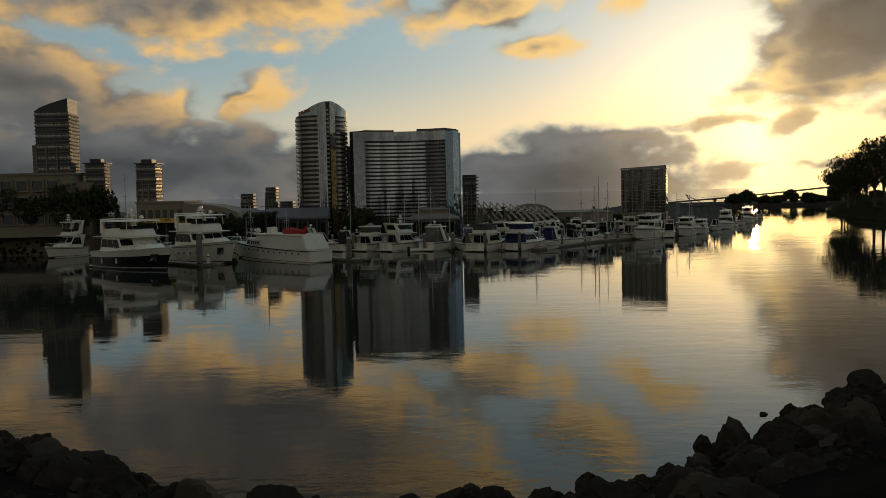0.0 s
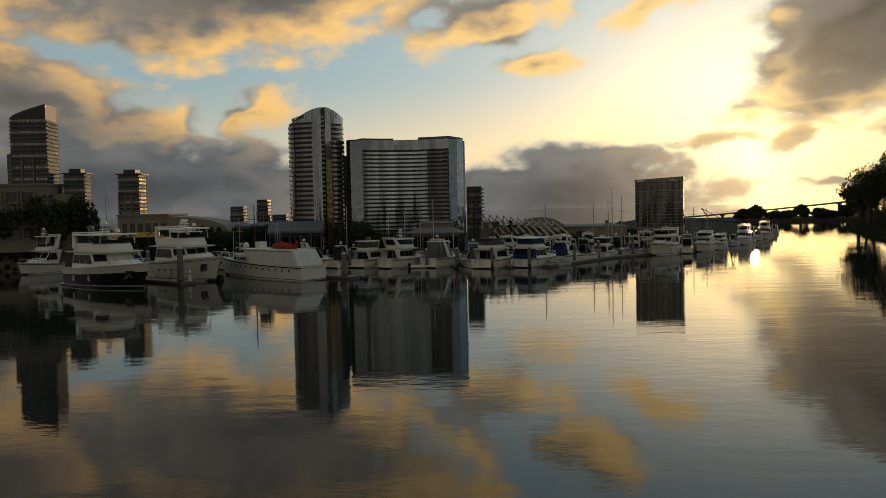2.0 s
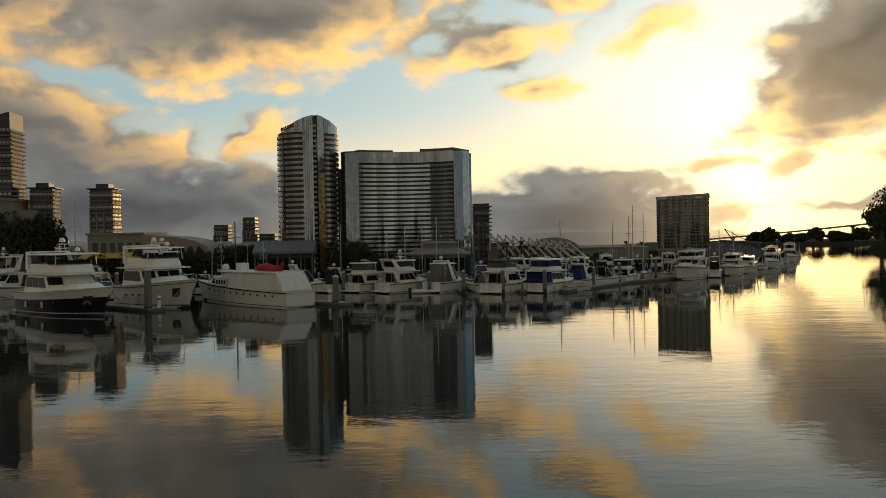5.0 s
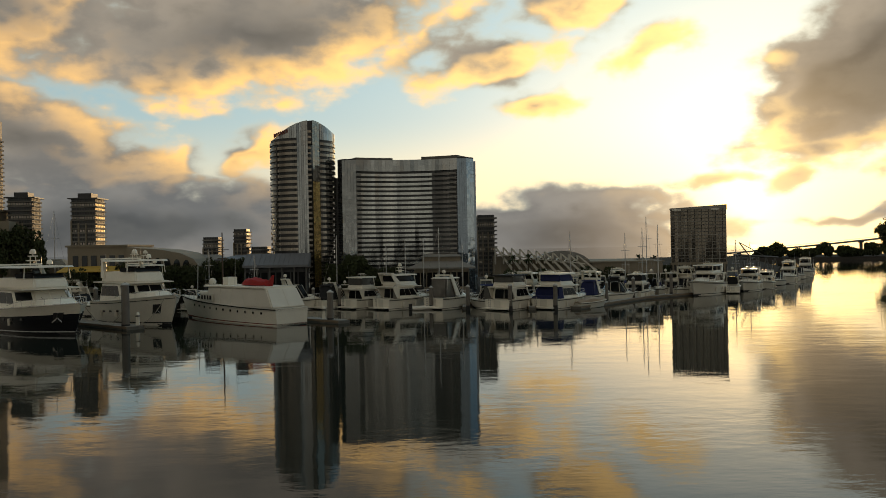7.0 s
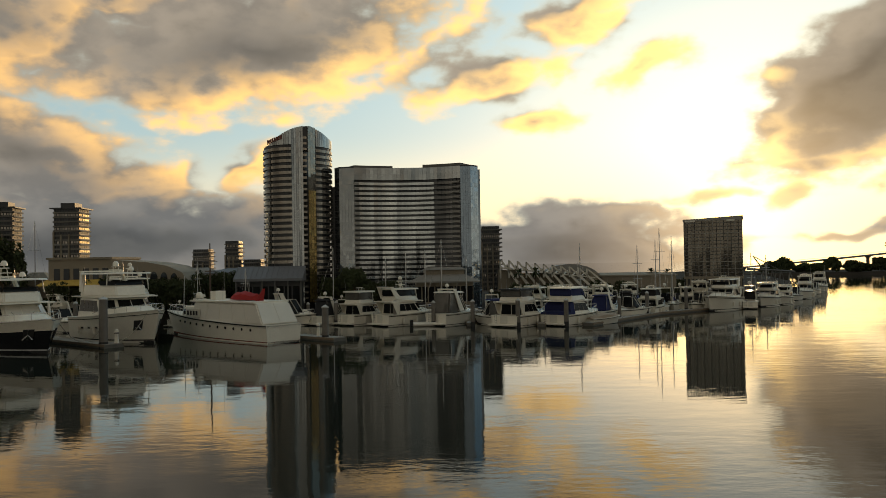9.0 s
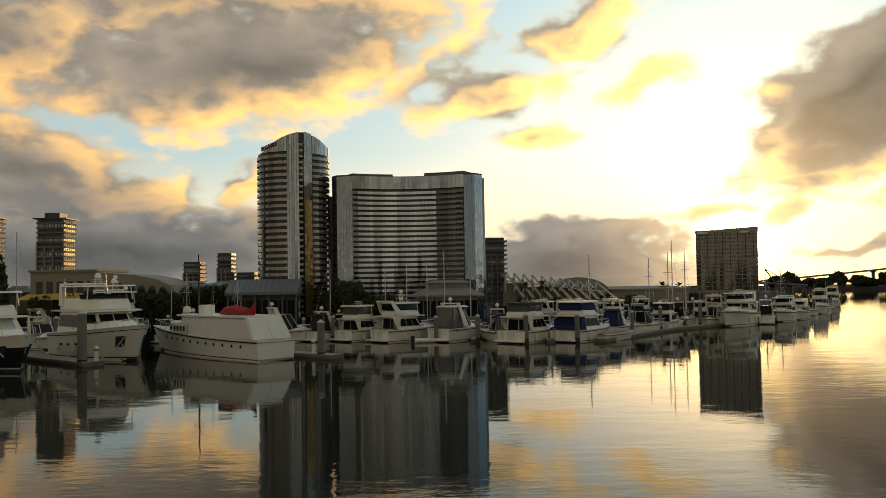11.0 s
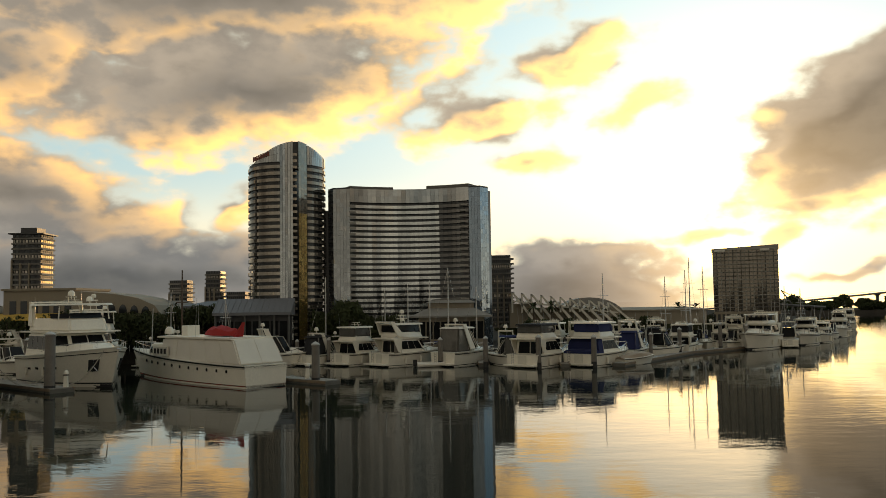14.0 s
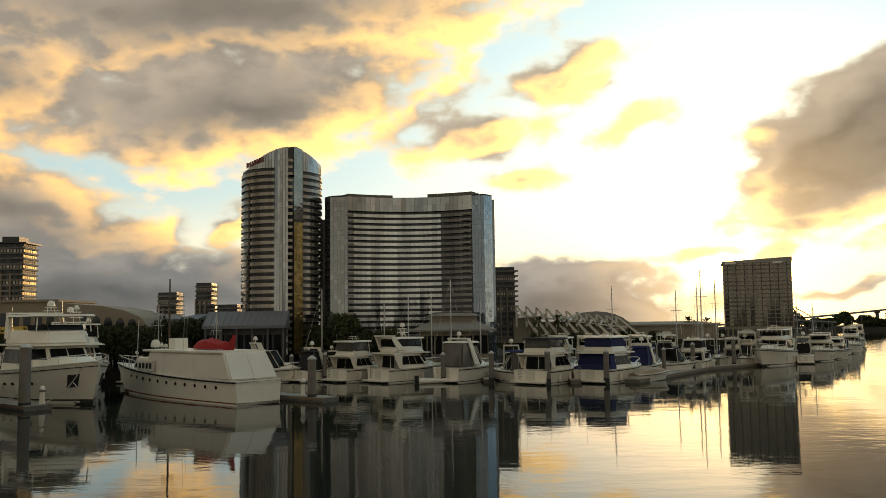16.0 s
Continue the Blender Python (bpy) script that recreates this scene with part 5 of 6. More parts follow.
# berths nearest the channel
fly_yacht(berth(-53.4, 107.6, 0.76, -0.65), 21.0, 9.2, 4.2, 3.1, "black-hulled motor yacht with white upperworks and radar mast", hull_black, gelcoat, 2.5, 1.35, 1.35, mast=1.9, front_cover=canvas_white, sleek=0.95)
fly_yacht(berth(-43.8, 118.6, 0.72, -0.69), 19.0, 8.8, 4.5, 3.2, "white motor yacht with raised pilothouse and twin radar domes", None, None, 2.6, 1.5, 1.5, mast=1.1, windows=4)
fly_yacht(berth(-50.0, 139.0, 0.6, -0.8), 15, 6.6, 3.8, 2.7, "white sport yacht with a dark upper windscreen and arch", None, None, 2.6, 1.0, 1.5, enclosure=tinted, mast=2.2)
fly_yacht(berth(-83.1, 142.7, -0.5, -0.87), 9.5, 4.8, 2.6, 2.0, "small white trawler yacht with square cabin windows", None, None, 2.6, 0.8, 2.0, mast=1.4, windows=3)
express(berth(-60.0, 136.0, 0.7, -0.7), 11, 4.2, 2.0, 1.6, "white motor cruiser with a slanted radar arch", None)
classic_yacht(berth(-31.2, 120.4, -0.73, 0.68))

# the stern-to row
express(berth(-24.8, 141.8, 0.85, 0.5), 11.5, 4.0, 2.0, 1.7, "white express cruiser with a swept radar arch", None, cabin=1.7)
express(berth(-18.6, 145.0, 0.6, 0.8), 9, 3.8, 1.7, 1.5, "white cruiser with a black cockpit canvas", canvas_black, aft_box=canvas_black)
fly_yacht(berth(-13.0, 144.0, 0.68, 0.73), 9.5, 5.0, 2.0, 1.7, "white aft-cabin yacht with tan enclosed flybridge", None, None, 1.6, 0.6, 1.2, enclosure=clear_vinyl, mast=0.8, arch=False)
fly_yacht(berth(-5.8, 141.6, 0.76, 0.65), 12.0, 5.3, 2.2, 1.8, "white flybridge yacht with a tall radar mast", None, None, 1.9, 0.8, 1.0, enclosure=tinted, mast=1.6)
dinghy(berth(-3.0, 136.3, 0.95, 0.3), 4.6, "pale inflatable tender with a dark outboard", canvas_white)
express(berth(2.0, 140.2, 0.66, 0.75), 10.5, 4.9, 2.2, 1.9, "white sport cruiser with a swept arch and clear cockpit enclosure", canvas_white, aft_box=clear_vinyl, cabin=1.8)
express(berth(7.2, 137.4, -0.6, 0.8), 8.2, 3.6, 1.6, 1.4, "small white cruiser with a blue canvas top", canvas_blue, arch=False, aft_box=clear_vinyl)
fly_yacht(berth(12.6, 135.4, 0.66, 0.75), 11, 5.6, 2.1, 1.7, "white sedan yacht with clear enclosed cockpit", None, None, 1.9, 0.7, 1.0, canvas=canvas_black, mast=0.5, enclosure=clear_vinyl, arch=False)
fly_yacht(berth(20.6, 136.0, 0.7, 0.71), 11.5, 5.7, 2.1, 1.7, "white yacht with a blue canvas cockpit cover", None, None, 1.9, 0.7, 1.1, cover=canvas_blue, enclosure=canvas_blue, mast=0.5, arch=False)
covered_launch(berth(24.9, 134.4, 0.85, 0.5), 6.2, "small launch under a tan canvas cover")
express(berth(27.6, 146.5, 0.6, 0.8), 8.5, 3.6, 1.7, 1.4, "white cruiser with a dark blue spray hood", canvas_blue, aft_box=canvas_blue)
express(berth(33.0, 149.8, 0.85, 0.5), 8.5, 3.4, 1.6, 1.4, "white hard-top cruiser beside the finger dock", None, arch=False, cabin=1.2)
fly_yacht(berth(38.0, 156.4, 0.55, 0.83), 8, 3.9, 1.8, 1.5, "white sport fisher with a dark cockpit enclosure", None, None, 1.3, 0.45, 1.1, enclosure=canvas_black, mast=0.6, arch=False)
sailboat(berth(43.2, 163.2, -0.2, -0.98), 9, 14.2, "white sailing boat with blue sail cover", None, canvas_blue)
express(berth(48.0, 164.2, -0.5, -0.87), 6.8, 3.0, 1.5, 1.2, "small white cruiser with a pale hull", None, arch=True)
fly_yacht(berth(53.0, 165.2, -0.62, -0.78), 12.6, 5.6, 3.0, 2.3, "large white motor yacht lit by the low sun", None, None, 1.8, 0.5, 0.9, mast=0.8, sleek=0.95)
fly_yacht(berth(65.6, 175.6, -0.55, -0.83), 9.0, 4.5, 2.2, 1.8, "white motor yacht with a dark windscreen", None, None, 1.4, 0.4, 0.7, mast=0.4, sleek=0.95)
fly_yacht(berth(71.4, 182.0, -0.55, -0.83), 7.6, 3.9, 1.9, 1.5, "white motor yacht moored beyond the slab hotel", None, None, 1.0, 0.3, 0.6, mast=0.3)

# sailing boats behind the row, known by their masts
for x, y, top, cov in ((24.2, 153.5, 13.0, canvas_blue),
                       (36.3, 161.5, 12.6, canvas_blue), (39.6, 161.0, 13.6, canvas_tan), (40.9, 163.0, 15.8, canvas_black), (-33.0, 142.0, 9.6, canvas_blue), (-41.0, 142.2, 10.8, canvas_blue),
                       (-72.6, 151.8, 18.5, canvas_blue), (66.8, 186.5, 11.0, canvas_blue), (71.0, 189.0, 10.5, canvas_tan)):
    sailboat(berth(x, y, 0.25, 0.97), 9.0 if top < 14 else 11.0, top, "white sailing boat with a bare mast and furled sail", None, cov)

for x, y, top, cov in ((-19.4, 147.8, 12.9, canvas_blue), (-10.4, 147.6, 10.8, canvas_tan), (-6.9, 146.9, 11.6, canvas_blue), (-3.6, 146.8, 12.1, canvas_black), (-0.8, 146.8, 14.0, canvas_blue), (3.4, 146.6, 11.0, canvas_tan)):
    sailboat(berth(x, y, 0.98, 0.17), 6.0, top, "small white sailing boat lying along the quay", None, cov)

# smaller craft deeper in the marina
far_a = express(berth(14.5, 146.5, 0.3, 0.95), 8.2, 3.1, 1.7, 1.4, "small white cruiser deep in the marina", None)
far_b = fly_yacht(berth(20.0, 149.5, 0.3, 0.95), 9.5, 3.8, 2.1, 1.7, "small white flybridge cruiser deep in the marina", None, None, 1.7, 0.6, 1.0, mast=0.7)
far_c = express(berth(30.5, 156.5, 0.3, 0.95), 8.0, 3.1, 1.7, 1.4, "small white cruiser with black canvas deep in the marina", canvas_black, aft_box=canvas_black)
for i, (x, y) in enumerate(((8.5, 146.5), (28.6, 152.8), (33.8, 160.5), (42.5, 165.5), (50.5, 168.6), (25.5, 159.0), (-15.0, 151.0), (16.8, 153.0), (-41.5, 149.0), (60.5, 170.5), (-65.4, 151.3), (-40.0, 146.0))):
    copy_thing((far_a, far_b, far_c)[i % 3], berth(x, y, 0.3 + 0.15 * math.sin(i * 2.1), 0.95))
for i, (x, y) in enumerate(((-20.6, 146.6), (-17.0, 147.6), (11.0, 146.0), (23.0, 147.5), (22.6, 156.0), (27.8, 160.0), (37.5, 163.0), (45.4, 166.4), (47.5, 167.0), (-31.0, 141.6), (13.6, 150.6), (35.6, 164.2), (-43.9, 146.5), (-60.6, 150.3), (19.2, 144.6), (31.2, 161.5))):
    c = copy_thing((far_c, far_a, far_b)[i % 3], berth(x, y, 0.5 * math.sin(i * 1.7), 0.9 - 1.8 * (i % 2)))
    k = 0.82 + 0.05 * (i % 4)
    c.scale = (k, k, k)
quiet = express(berth(74.0, 190.0, -0.5, -0.87), 6.5, 2.8, 1.4, 1.1, "white cruiser moored along the far channel", None, arch=False)
for i, (x, y) in enumerate(((80.5, 197.0), (86.0, 205.0), (92.0, 216.0), (98.5, 228.0), (105.0, 240.0), (113.0, 256.0), (124.0, 280.0))):
    copy_thing((quiet, far_b, quiet)[i % 3], berth(x, y, -0.5, -0.87))


# ---- docks and piles ----
def pile(x, y, h, r=0.27):
    p = thing("mooring_pile", pose(x, y, 0), "grey mooring pile with a pointed white cap", "pile", "mooring piles")
    bm = B()
    rings = []
    for z, k in ((-1.5, 1.05), (0.0, 1.04), (0.5, 1.0), (h - 0.4, 0.96)):
        rings.append([(r * k * math.cos(a), r * k * math.sin(a), z) for a in [2 * math.pi * i / 12 for i in range(12)]])
    solid(bm, rings)
    part("shaft", bm, pile_wood, p, smooth=True)
    bm = B()
    rings = [[(r * k * math.cos(a), r * k * math.sin(a), z) for a in [2 * math.pi * i / 12 for i in range(12)]] for z, k in ((h - 0.42, 1.08), (h - 0.3, 1.08), (h, 0.1))]
    solid(bm, rings)
    part("cap", bm, pile_cap, p)
    bm = B()
    rings = [[(r * 1.05 * math.cos(a), r * 1.05 * math.sin(a), z) for a in [2 * math.pi * i / 12 for i in range(12)]] for z in (0.0, 0.75)]
    solid(bm, rings)
    part("weed_band", bm, antifoul, p)
    return p


for x, y, h, r in ((-42.6, 108.0, 6.4, 0.54), (-15.6, 112.7, 4.7, 0.45), (-23.0, 145.3, 3.7, 0.3), (-17.9, 142.0, 4.0, 0.3), (-7.9, 137.4, 4.2, 0.33), (-1.8, 136.2, 4.0, 0.33), (4.3, 133.4, 4.2, 0.33),
                   (11.0, 130.0, 4.4, 0.36), (18.3, 130.2, 4.3, 0.36), (35.4, 150.6, 4.4, 0.33), (45.2, 161.0, 4.8, 0.33), (29.0, 143.0, 4.0, 0.28), (-37.6, 126.5, 4.0, 0.3), (-10.4, 142, 3.8, 0.28),
                   (50.5, 163.5, 4.4, 0.3), (59.5, 171.5, 4.2, 0.3), (22.6, 139.4, 3.8, 0.28), (-56.2, 131.4, 5.0, 0.38)):
    pile(x, y, h, r)


def dock(a, b, w, label):
    """A floating walkway from a to b: planks on a float, with cleats."""
    a, b = Vector((*a, 0)), Vector((*b, 0))
    L = (b - a).length
    d = thing("floating_dock", pose(a.x, a.y, 0, 0, 0, math.degrees(math.atan2(b.y - a.y, b.x - a.x))), label, "dock", "floating docks")
    bm = B()
    box(bm, 0, L, -w / 2, w / 2, -0.3, 0.42)
    part("float", bm, dock_float, d)
    bm = B()
    for s in (-1, 1):
        box(bm, 0, L, s * w / 2 - 0.06, s * w / 2 + 0.06, 0.2, 0.5)
    part("fender_board", bm, teak, d)
    bm = B()
    box(bm, 0.0, 0.46, -w / 2 + 0.07, w / 2 - 0.07, 0.424, 0.5)
    mesh = made("plank", bm, dock_plank)
    for i in range(int(L / 0.5)):
        p = new("plank", mesh)
        p.parent, p.location = d, (i * 0.5 + 0.02, 0, 0.004 * (i % 3))
    for i in range(1, int(L / 4)):
        bm = B()
        rod(bm, (i * 4 - 0.25, w / 2 - 0.3, 0.62), (i * 4 + 0.25, w / 2 - 0.3, 0.62), 0.05)
        box(bm, i * 4 - 0.08, i * 4 + 0.08, w / 2 - 0.35, w / 2 - 0.25, 0.48, 0.62)
        part("cleat", bm, stainless, d)
    return d


dock((-57.0, 121.4), (-41.2, 107.8), 2.6, "weathered floating finger dock between two yachts")
dock((-22.5, 119.5), (-13.6, 111.8), 2.2, "weathered floating finger dock at the yacht's stern")
dock((-21.6, 148.0), (-3, 147.0), 1.8, "floating walkway behind the stern-to row")
dock((-3, 147.0), (22, 143.4), 1.8, "floating walkway behind the stern-to row")
dock((-20.0, 148.5), (-20.0, 141.5), 1.2, "narrow finger dock between two cruisers")
dock((-10.0, 147.5), (-9.2, 139.0), 1.2, "narrow finger dock between two cruisers")
dock((4.2, 145.5), (4.0, 134.5), 1.2, "narrow finger dock between two cruisers")
dock((15.4, 144), (14.6, 130.6), 1.2, "narrow finger dock between two cruisers")
dock((37.5, 153.2), (21.6, 130.6), 1.8, "long weathered finger dock at the marina's corner")
dock((37.5, 153.2), (60, 172.5), 1.6, "floating walkway along the channel side")


def pedestal(x, y):
    p = thing("dock_pedestal", pose(x, y, 0.5), "white dock power pedestal with a lamp head", "pedestal")
    bm = B()
    prism(bm, [(-0.22, -0.22), (0.22, -0.22), (0.22, 0.22), (-0.22, 0.22)], 0, 1.2, [(-0.16, -0.16), (0.16, -0.16), (0.16, 0.16), (-0.16, 0.16)])
    part("post", bm, gelcoat, p)
    bm = B()
    dome(bm, (0, 0, 1.45), 0.27, 0.32)
    part("lamp_head", bm, gelcoat, p, smooth=True)
    bm = B()
    box(bm, -0.24, 0.24, -0.24, 0.24, 1.18, 1.32)
    part("collar", bm, pile_wood, p)
    return p


pedestal(-41.3, 108.9)
pedestal(-16.8, 114.6)

# mooring lines
for a, b in (((-41.8, 109.0, 0.7), (-38.4, 111.6, 4.1)), ((-45.0, 110.4, 0.7), (-46.6, 104.0, 3.8)), ((-20.5, 117.6, 0.7), (-21.4, 113.2, 2.2)), ((-47.4, 113.6, 0.7), (-44.6, 114.0, 3.6))):
    a, b = Vector(a), Vector(b)
    bm = B()
    tube(bm, [a.lerp(b, t) - Vector((0, 0, 1.1 * math.sin(math.pi * t))) for t in [i / 10 for i in range(11)]], 0.05, 5)
    whole("mooring_line", bm, rope_mat, "slack pale rope between dock and yacht", "rope", "mooring lines", smooth=True)


# ---- trees and planting ----
def crown_mesh(rng, lobes, n, size, mat, name="crown"):
    """Loose leaf sprays scattered through overlapping lobes, with gaps between them."""
    bm = B()
    for _ in range(n):
        cx, cy, cz, rx, rz = lobes[rng.randrange(len(lobes))]
        while True:
            v = Vector((rng.uniform(-1, 1), rng.uniform(-1, 1), rng.uniform(-1, 1)))
            if 0.25 < v.length < 1:
                break
        v = v * (0.75 + 0.25 / max(0.3, v.length))
        p = Vector((cx + v.x * rx, cy + v.y * rx, cz + v.z * rz))
        q = Euler((rng.uniform(0, 6.3), rng.uniform(0, 6.3), rng.uniform(0, 6.3))).to_quaternion()
        s = size * rng.uniform(0.5, 1.35)
        bm.faces.new([bm.verts.new(p + q @ Vector(c)) for c in ((-s, 0, 0), (-s * 0.2, -s * 0.45, 0.1 * s), (s, 0, 0), (s * 0.1, s * 0.5, -0.1 * s))])
    return bm


def tree(m, height, spread, seed, label, mat, trunk_h=0.4, dense=900, leaf=0.42, group="trees along the shore", lobes_n=9, name="tree"):
    rng = random.Random(seed)
    h = thing(name, m, label, "tree", group)
    bm = B()
    tips = []
    base = height * trunk_h
    r = height * 0.022 + 0.05
    rod(bm, (0, 0, -0.8), (0.1 * rng.uniform(-1, 1) * base, 0, base), r, r * 0.75, 7)
    for i in range(lobes_n):
        a = 2 * math.pi * (i + rng.random() * 0.6) / lobes_n
        d = spread * rng.uniform(0.3, 0.75)
        tip = Vector((d * math.cos(a), d * math.sin(a), base + (height - base) * rng.uniform(0.2, 0.8)))
        mid = Vector((tip.x * 0.45, tip.y * 0.45, base + (tip.z - base) * 0.6))
        rod(bm, (0, 0, base * 0.92), mid, r * 0.55, r * 0.35, 5)
        rod(bm, mid, tip, r * 0.35, r * 0.12, 5)
        tips.append((tip.x, tip.y, tip.z, spread * rng.uniform(0.28, 0.48), (height - base) * rng.uniform(0.16, 0.3)))
    tips.append((0, 0, height * 0.84, spread * 0.5, height * 0.16))
    part("trunk", bm, bark, h)
    part("crown", crown_mesh(rng, tips, dense, leaf, mat), mat, h)
    return h


for i, (x, y, z, height, spread) in enumerate(((-85.5, 151.3, 4.3, 12.4, 6.2), (-92.1, 152.2, 4.3, 11, 5.2), (-82.5, 152.4, 4.3, 11.0, 4.0), (-79.0, 153.6, 4.3, 11.5, 3.2), (-99.3, 152.7, 4.3, 12, 6))):
    tree(pose(x, y, z, 0, 0, i * 67), height, spread, 10 + i, "broad dark evergreen tree on the seafront", foliage, 0.25, 2200, 0.4)
tree(pose(-74.6, 152.0, 4.3), 9.0, 1.1, 31, "narrow dark cypress tree", foliage, 0.1, 900, 0.3)
# right bank
for i, (x, y, z, height, spread) in enumerate(((150, 262, 4.6, 20, 9.5), (157, 257, 4.6, 24, 10), (163, 262, 4.8, 25, 10.5), (160, 278, 4.6, 17, 8.5), (166, 296, 4.6, 15, 8.0),
                                               (174, 318, 4.6, 14, 7.5), (183, 338, 4.6, 13.5, 7.5), (194, 358, 4.6, 13, 7.5), (206, 376, 4.6, 12.5, 7.5), (172, 270, 4.8, 26, 11))):
    tree(pose(x, y, z, 0, 0, i * 51), height, spread, 40 + i, "dark umbrella-crowned tree on the grassy bank", foliage_olive, 0.26, 3400, 0.45, lobes_n=14)
# far woods beyond the channel
for i in range(15):
    x = 176 + i * 8.5
    tree(pose(x, 458 + 3 * math.sin(i * 2.2), 1.8, 0, 0, i * 77), 6.0 + 2.0 * math.sin(i * 1.9), 5.6, 70 + i, "rounded dark tree on the far shore", foliage, 0.04, 1800, 0.8, lobes_n=12)

# shrubs and small trees along the quay
rng = random.Random(5)
bush = [tree(pose(-49.7 + i * 2.9, 155 - i * 0.7, 2.4), 6.4, 2.9, 90 + i, "dark shrub beside the waterfront path", foliage, 0.06, 1500, 0.32, "waterfront shrubs", 10, "shrub") for i in range(3)]
for i, x in enumerate([-43 + k * 2.7 for k in range(20)] + [13 + k * 3.1 for k in range(16)]):
    y = 153.0 if x < 8 else 153.6 + (x - 8) * 0.6
    if x < -27:
        y = 153.6 - (x + 27) * 0.06
    if -9 < x < 9:
        continue
    k = rng.uniform(0.75, 1.12) * (1.0 if x < 8 else 0.55)
    c = copy_thing(bush[i % 3], pose(x + rng.uniform(-0.6, 0.6), y + rng.uniform(-0.8, 1.2), 2.2, 0, 0, rng.uniform(0, 360)))
    c.scale = (k, k, k)
for i in range(10):
    c = copy_thing(bush[i % 3], pose(-67.3 + i * 2.5 + rng.uniform(-0.5, 0.5), 149.2 + rng.uniform(-0.4, 0.4), 2.2, 0, 0, rng.uniform(0, 360)))
    k = rng.uniform(0.72, 0.98)
    c.scale = (k, k, k)


def palm(x, y, z, h, seed):
    rng = random.Random(seed)
    p = thing("palm_tree", pose(x, y, z), "slim palm tree with a round head", "tree", "palms by the hall")
    bm = B()
    tube(bm, [(0, 0, -0.3), (0.1, 0, h * 0.5), (0.05, 0, h)], 0.16, 6)
    part("trunk", bm, bark, p)
    for i in range(22):
        a, e = rng.uniform(0, 6.3), rng.uniform(-0.7, 1.2)
        d = Vector((math.cos(a) * math.cos(e), math.sin(a) * math.cos(e), math.sin(e)))
        s = d.cross(Vector((0, 0, 1))).normalized()
        tip, mid = d * 1.5 + Vector((0, 0, -0.45)), d * 0.85
        o = Vector((0.05, 0, h))
        bm = B()
        bm.faces.new([bm.verts.new(o + v) for v in (Vector(), mid + s * 0.2, tip, mid - s * 0.2)])
        part("frond", bm, foliage, p)
    return p


for i, (x, y, h) in enumerate(((14.0, 161.5, 3.6), (17.2, 163, 3.8), (27.5, 168, 2.8), (41.5, 172, 3.2), (44.5, 172, 3.0))):
    palm(x, y, 4.2, h, i)

# ---- near shore: bank and tumbled rocks ----
EDGE = [(-60, 18), (-30, 1), (-17, -6.6), (-10.5, -11.4), (-4, -14.6), (6, -14.4), (10, -12.6), (12.8, -10.6), (15.6, -8.2), (19, -5.4), (23.2, -1.7), (28.5, 2.5), (40, 11), (70, 28), (116, 54)]
bm = B()
rows = []
for i, (x, y) in enumerate(EDGE):
    out = Vector((0.25 if x > 5 else (-0.25 if x < -5 else 0), -1, 0)).normalized()
    rows.append([(x - out.x * 1.5, y - out.y * 1.5, -0.9), (x, y, 0.05), (x + out.x * 3, y + out.y * 3, 0.75), (x + out.x * 8, y + out.y * 8, 2.2), (x + out.x * 20, y + out.y * 20, 4.2), (x + out.x * 120, y + out.y * 120, 6.0)])
vs = [[bm.verts.new(p) for p in r] for r in rows]
for a, b in zip(vs, vs[1:]):
    for j in range(len(a) - 1):
        bm.faces.new((a[j], b[j], b[j + 1], a[j + 1]))
whole("near_bank", bm, mud, "dark muddy bank under tumbled rocks", "ground", kind="structure", smooth=True)


def rock_mesh(seed):
    bm = B()
    bmesh.ops.create_icosphere(bm, subdivisions=4, radius=1)
    o = Vector((seed * 3.7, seed * 1.3, 0))
    pick = random.Random(seed)
    cuts = [(Vector((pick.uniform(-1, 1), pick.uniform(-1, 1), pick.uniform(-0.2, 1))).normalized(), pick.uniform(0.38, 0.72)) for _ in range(13)]
    for v in bm.verts:
        d = v.co.normalized()
        k = 1 + 0.35 * noise.noise(d * 1.1 + o) + 0.16 * noise.noise(d * 2.6 + o) + 0.05 * noise.noise(d * 7 + o)
        v.co = Vector((d.x * k, d.y * k * 0.85, d.z * k * 0.62))
        for n, lim in cuts:
            over = v.co.dot(n) - lim
            if over > 0:
                v.co -= n * over * 0.97
        v.co += d * (0.09 * noise.noise(v.co * 4.5 + o) + 0.05 * noise.noise(v.co * 11 + o))
    return bm


rocks = [made("rock", rock_mesh(i), rock_pale if i % 4 == 1 else rock_mat, True) for i in range(8)]
rng = random.Random(12)


def rock(x, y, z, s, i):
    ob = tagged(new("rock", rocks[i % 8]), "rough brown shore rock at the water's edge", "rock", "tumbled shore rocks")
    ob.matrix_world = pose(x, y, z, rng.uniform(-20, 20), rng.uniform(-20, 20), rng.uniform(0, 360)) @ Matrix.Diagonal((s, s * rng.uniform(0.7, 1.1), s * rng.uniform(0.8, 1.15), 1))


count = 0
for (ax, ay), (bx, by) in zip(EDGE[1:-3], EDGE[2:-2]):
    n = max(3, int(math.hypot(bx - ax, by - ay) / 1.0))
    for k in range(n):
        for lay in range(5 if ax > 8 else 3):
            t = (k + rng.random()) / n
            x, y = ax + (bx - ax) * t, ay + (by - ay) * t
            if -8 < x < 6 and lay == 0:
                continue
            back = lay * 1.5 + rng.uniform(-0.3, 0.9)
            s = rng.choice((0.45, 0.6, 0.8, 1.1, 1.5)) * (1.0 + 0.3 * (lay > 0))
            rock(x + (0.25 * back if x > 5 else -0.2 * back), y - back, 0.05 + back * 0.23, s, count)
            count += 1
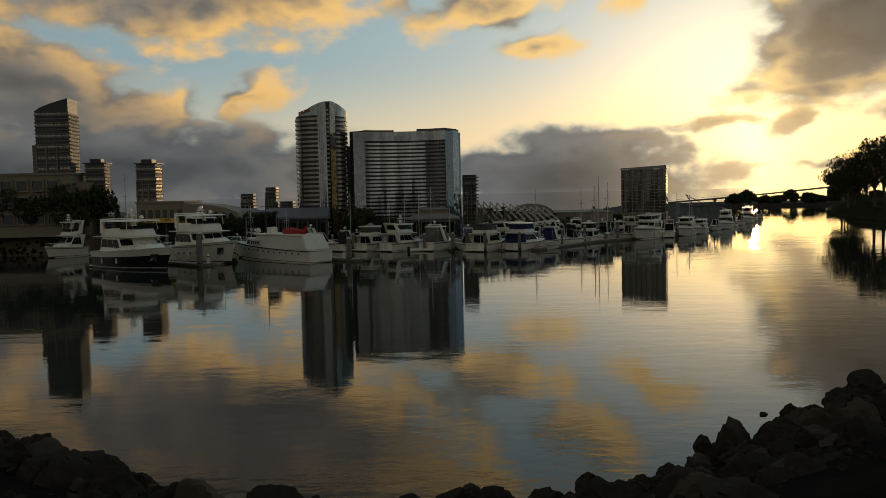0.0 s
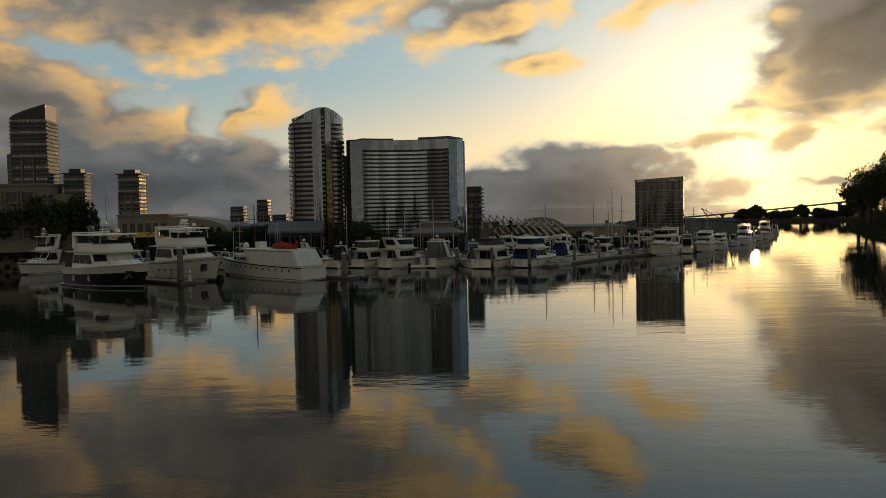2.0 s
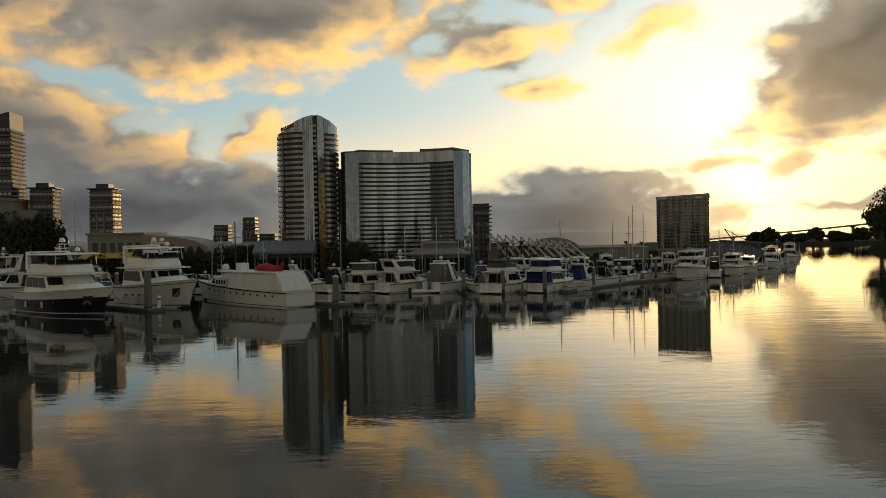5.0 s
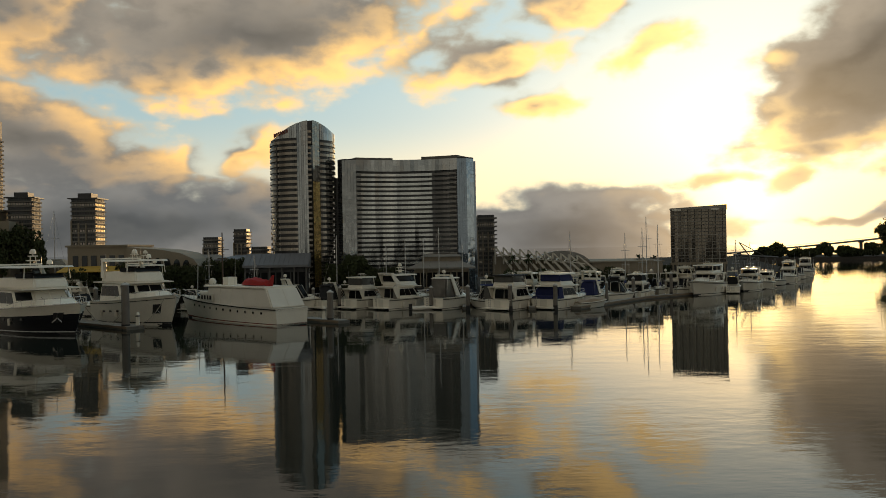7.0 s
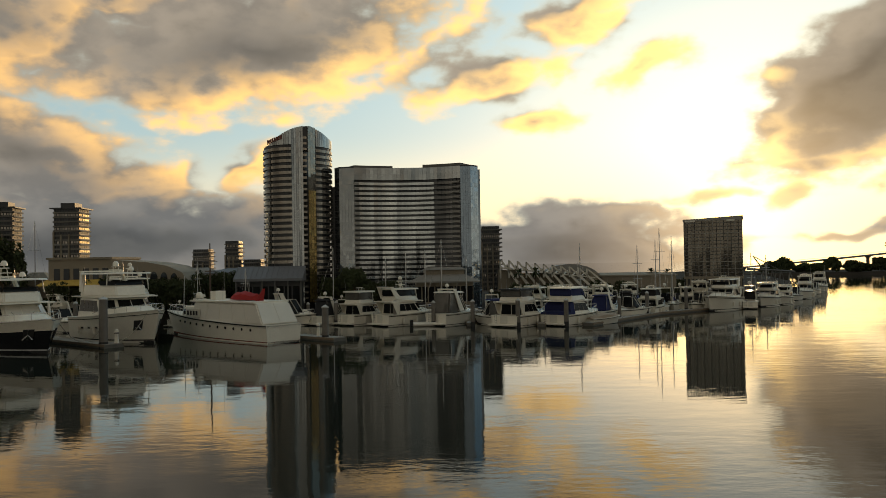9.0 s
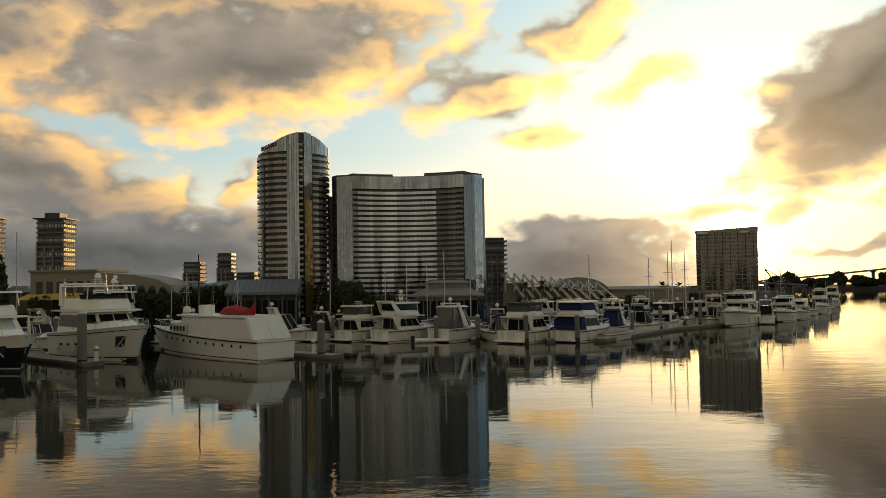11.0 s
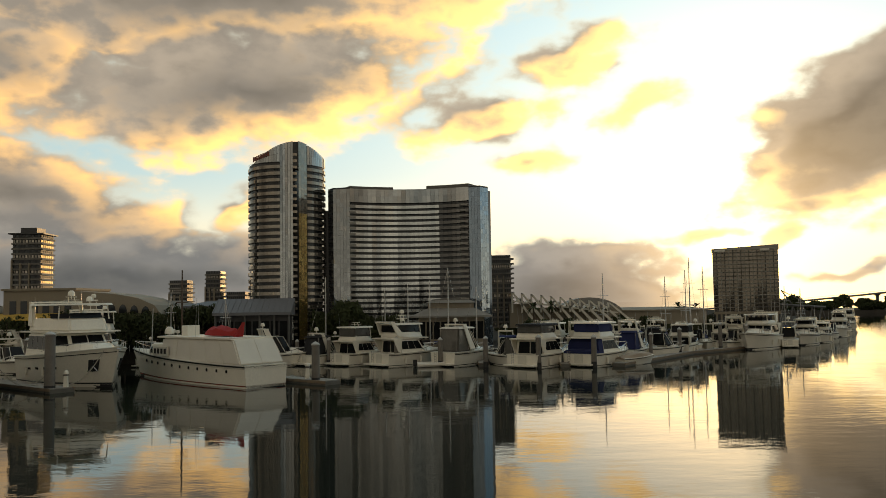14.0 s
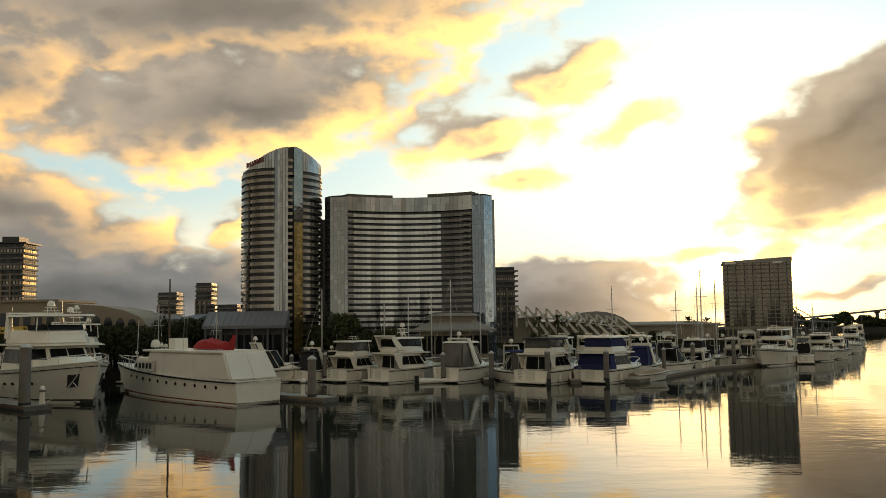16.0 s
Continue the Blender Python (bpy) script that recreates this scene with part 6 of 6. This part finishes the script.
for x, y, z, s, i in ((14.6, -8.4, 0.3, 1.2, 2), (16.6, -6.8, 0.5, 1.4, 5), (20.0, -1.2, -0.05, 0.4, 0), (21.4, -1.6, 0.2, 0.75, 3), (24.9, -0.4, 0.6, 1.4, 6), (27.4, 2.0, 0.7, 1.6, 4), (20.0, -6.0, 0.8, 1.3, 1), (23.0, -4.2, 1.0, 1.5, 2),
                      (-15.5, -8.2, 0.3, 1.3, 6), (-18.2, -6.4, 0.4, 1.5, 2), (3.4, -12.6, 0.0, 0.8, 3), (8.4, -12.0, 0.1, 0.9, 7)):
    rock(x, y, z, s, i)

# loose stones along the far left slope and between the near rocks
bm = B()
spots = [(-82 - rng.random() * 32, 150.0 + rng.random() * 4.0, 0.3 + rng.random() * 3.0, rng.uniform(0.4, 0.9)) for _ in range(120)]
for k in range(220):
    i = rng.randrange(1, len(EDGE) - 4)
    t, back = rng.random(), rng.uniform(0.5, 9)
    x, y = EDGE[i][0] + (EDGE[i + 1][0] - EDGE[i][0]) * t, EDGE[i][1] + (EDGE[i + 1][1] - EDGE[i][1]) * t
    spots.append((x + (0.25 if x > 5 else -0.2) * back, y - back, 0.15 + back * 0.25, rng.uniform(0.2, 0.5)))
for x, y, z, s in spots:
    q = Euler((rng.uniform(0, 6), rng.uniform(0, 6), rng.uniform(0, 6))).to_matrix()
    pts = [Vector(p) for p in ((1, 0, 0), (0, 1, 0), (-1, 0, 0), (0, -1, 0))]
    mid = [bm.verts.new(Vector((x, y, z)) + q @ (p * s * rng.uniform(0.7, 1.2))) for p in pts]
    top = [bm.verts.new(Vector((x, y, z)) + q @ ((p * 0.6 + Vector((0, 0, 0.7))) * s * rng.uniform(0.8, 1.1))) for p in pts]
    low = bm.verts.new(Vector((x, y, z)) + q @ Vector((0, 0, -0.7 * s)))
    bm.faces.new(top)
    for i in range(4):
        bm.faces.new((mid[i], mid[(i + 1) % 4], top[(i + 1) % 4], top[i]))
        bm.faces.new((mid[(i + 1) % 4], mid[i], low))
whole("rubble", bm, rock_mat, "loose brown rubble between shore rocks", "rubble", kind="stuff")

bm = B()
for _ in range(9000):
    i = rng.randrange(2, len(BANK) - 2)
    t, u = rng.random(), rng.random()
    x, y = BANK[i][0] + (BANK[i + 1][0] - BANK[i][0]) * t, BANK[i][1] + (BANK[i + 1][1] - BANK[i][1]) * t
    d = 1.5 + 14 * u
    z = 0.5 + (d - 1.5) * 0.55 if d < 8 else 4.0 + (d - 8) * 0.2
    a, s = rng.uniform(0, 6.3), rng.uniform(0.2, 0.55)
    o = Vector((x + d, y + 2 * u, min(z, 5.1) - 0.15))
    side = Vector((math.cos(a), math.sin(a), 0)) * s * 0.6
    bm.faces.new([bm.verts.new(q) for q in (o - side, o + side, o + Vector((rng.uniform(-0.2, 0.2), rng.uniform(-0.2, 0.2), s * 1.5)))])
whole("bank_grass", bm, foliage_olive, "rough dark grass and low scrub on the bank", "grass", kind="stuff")
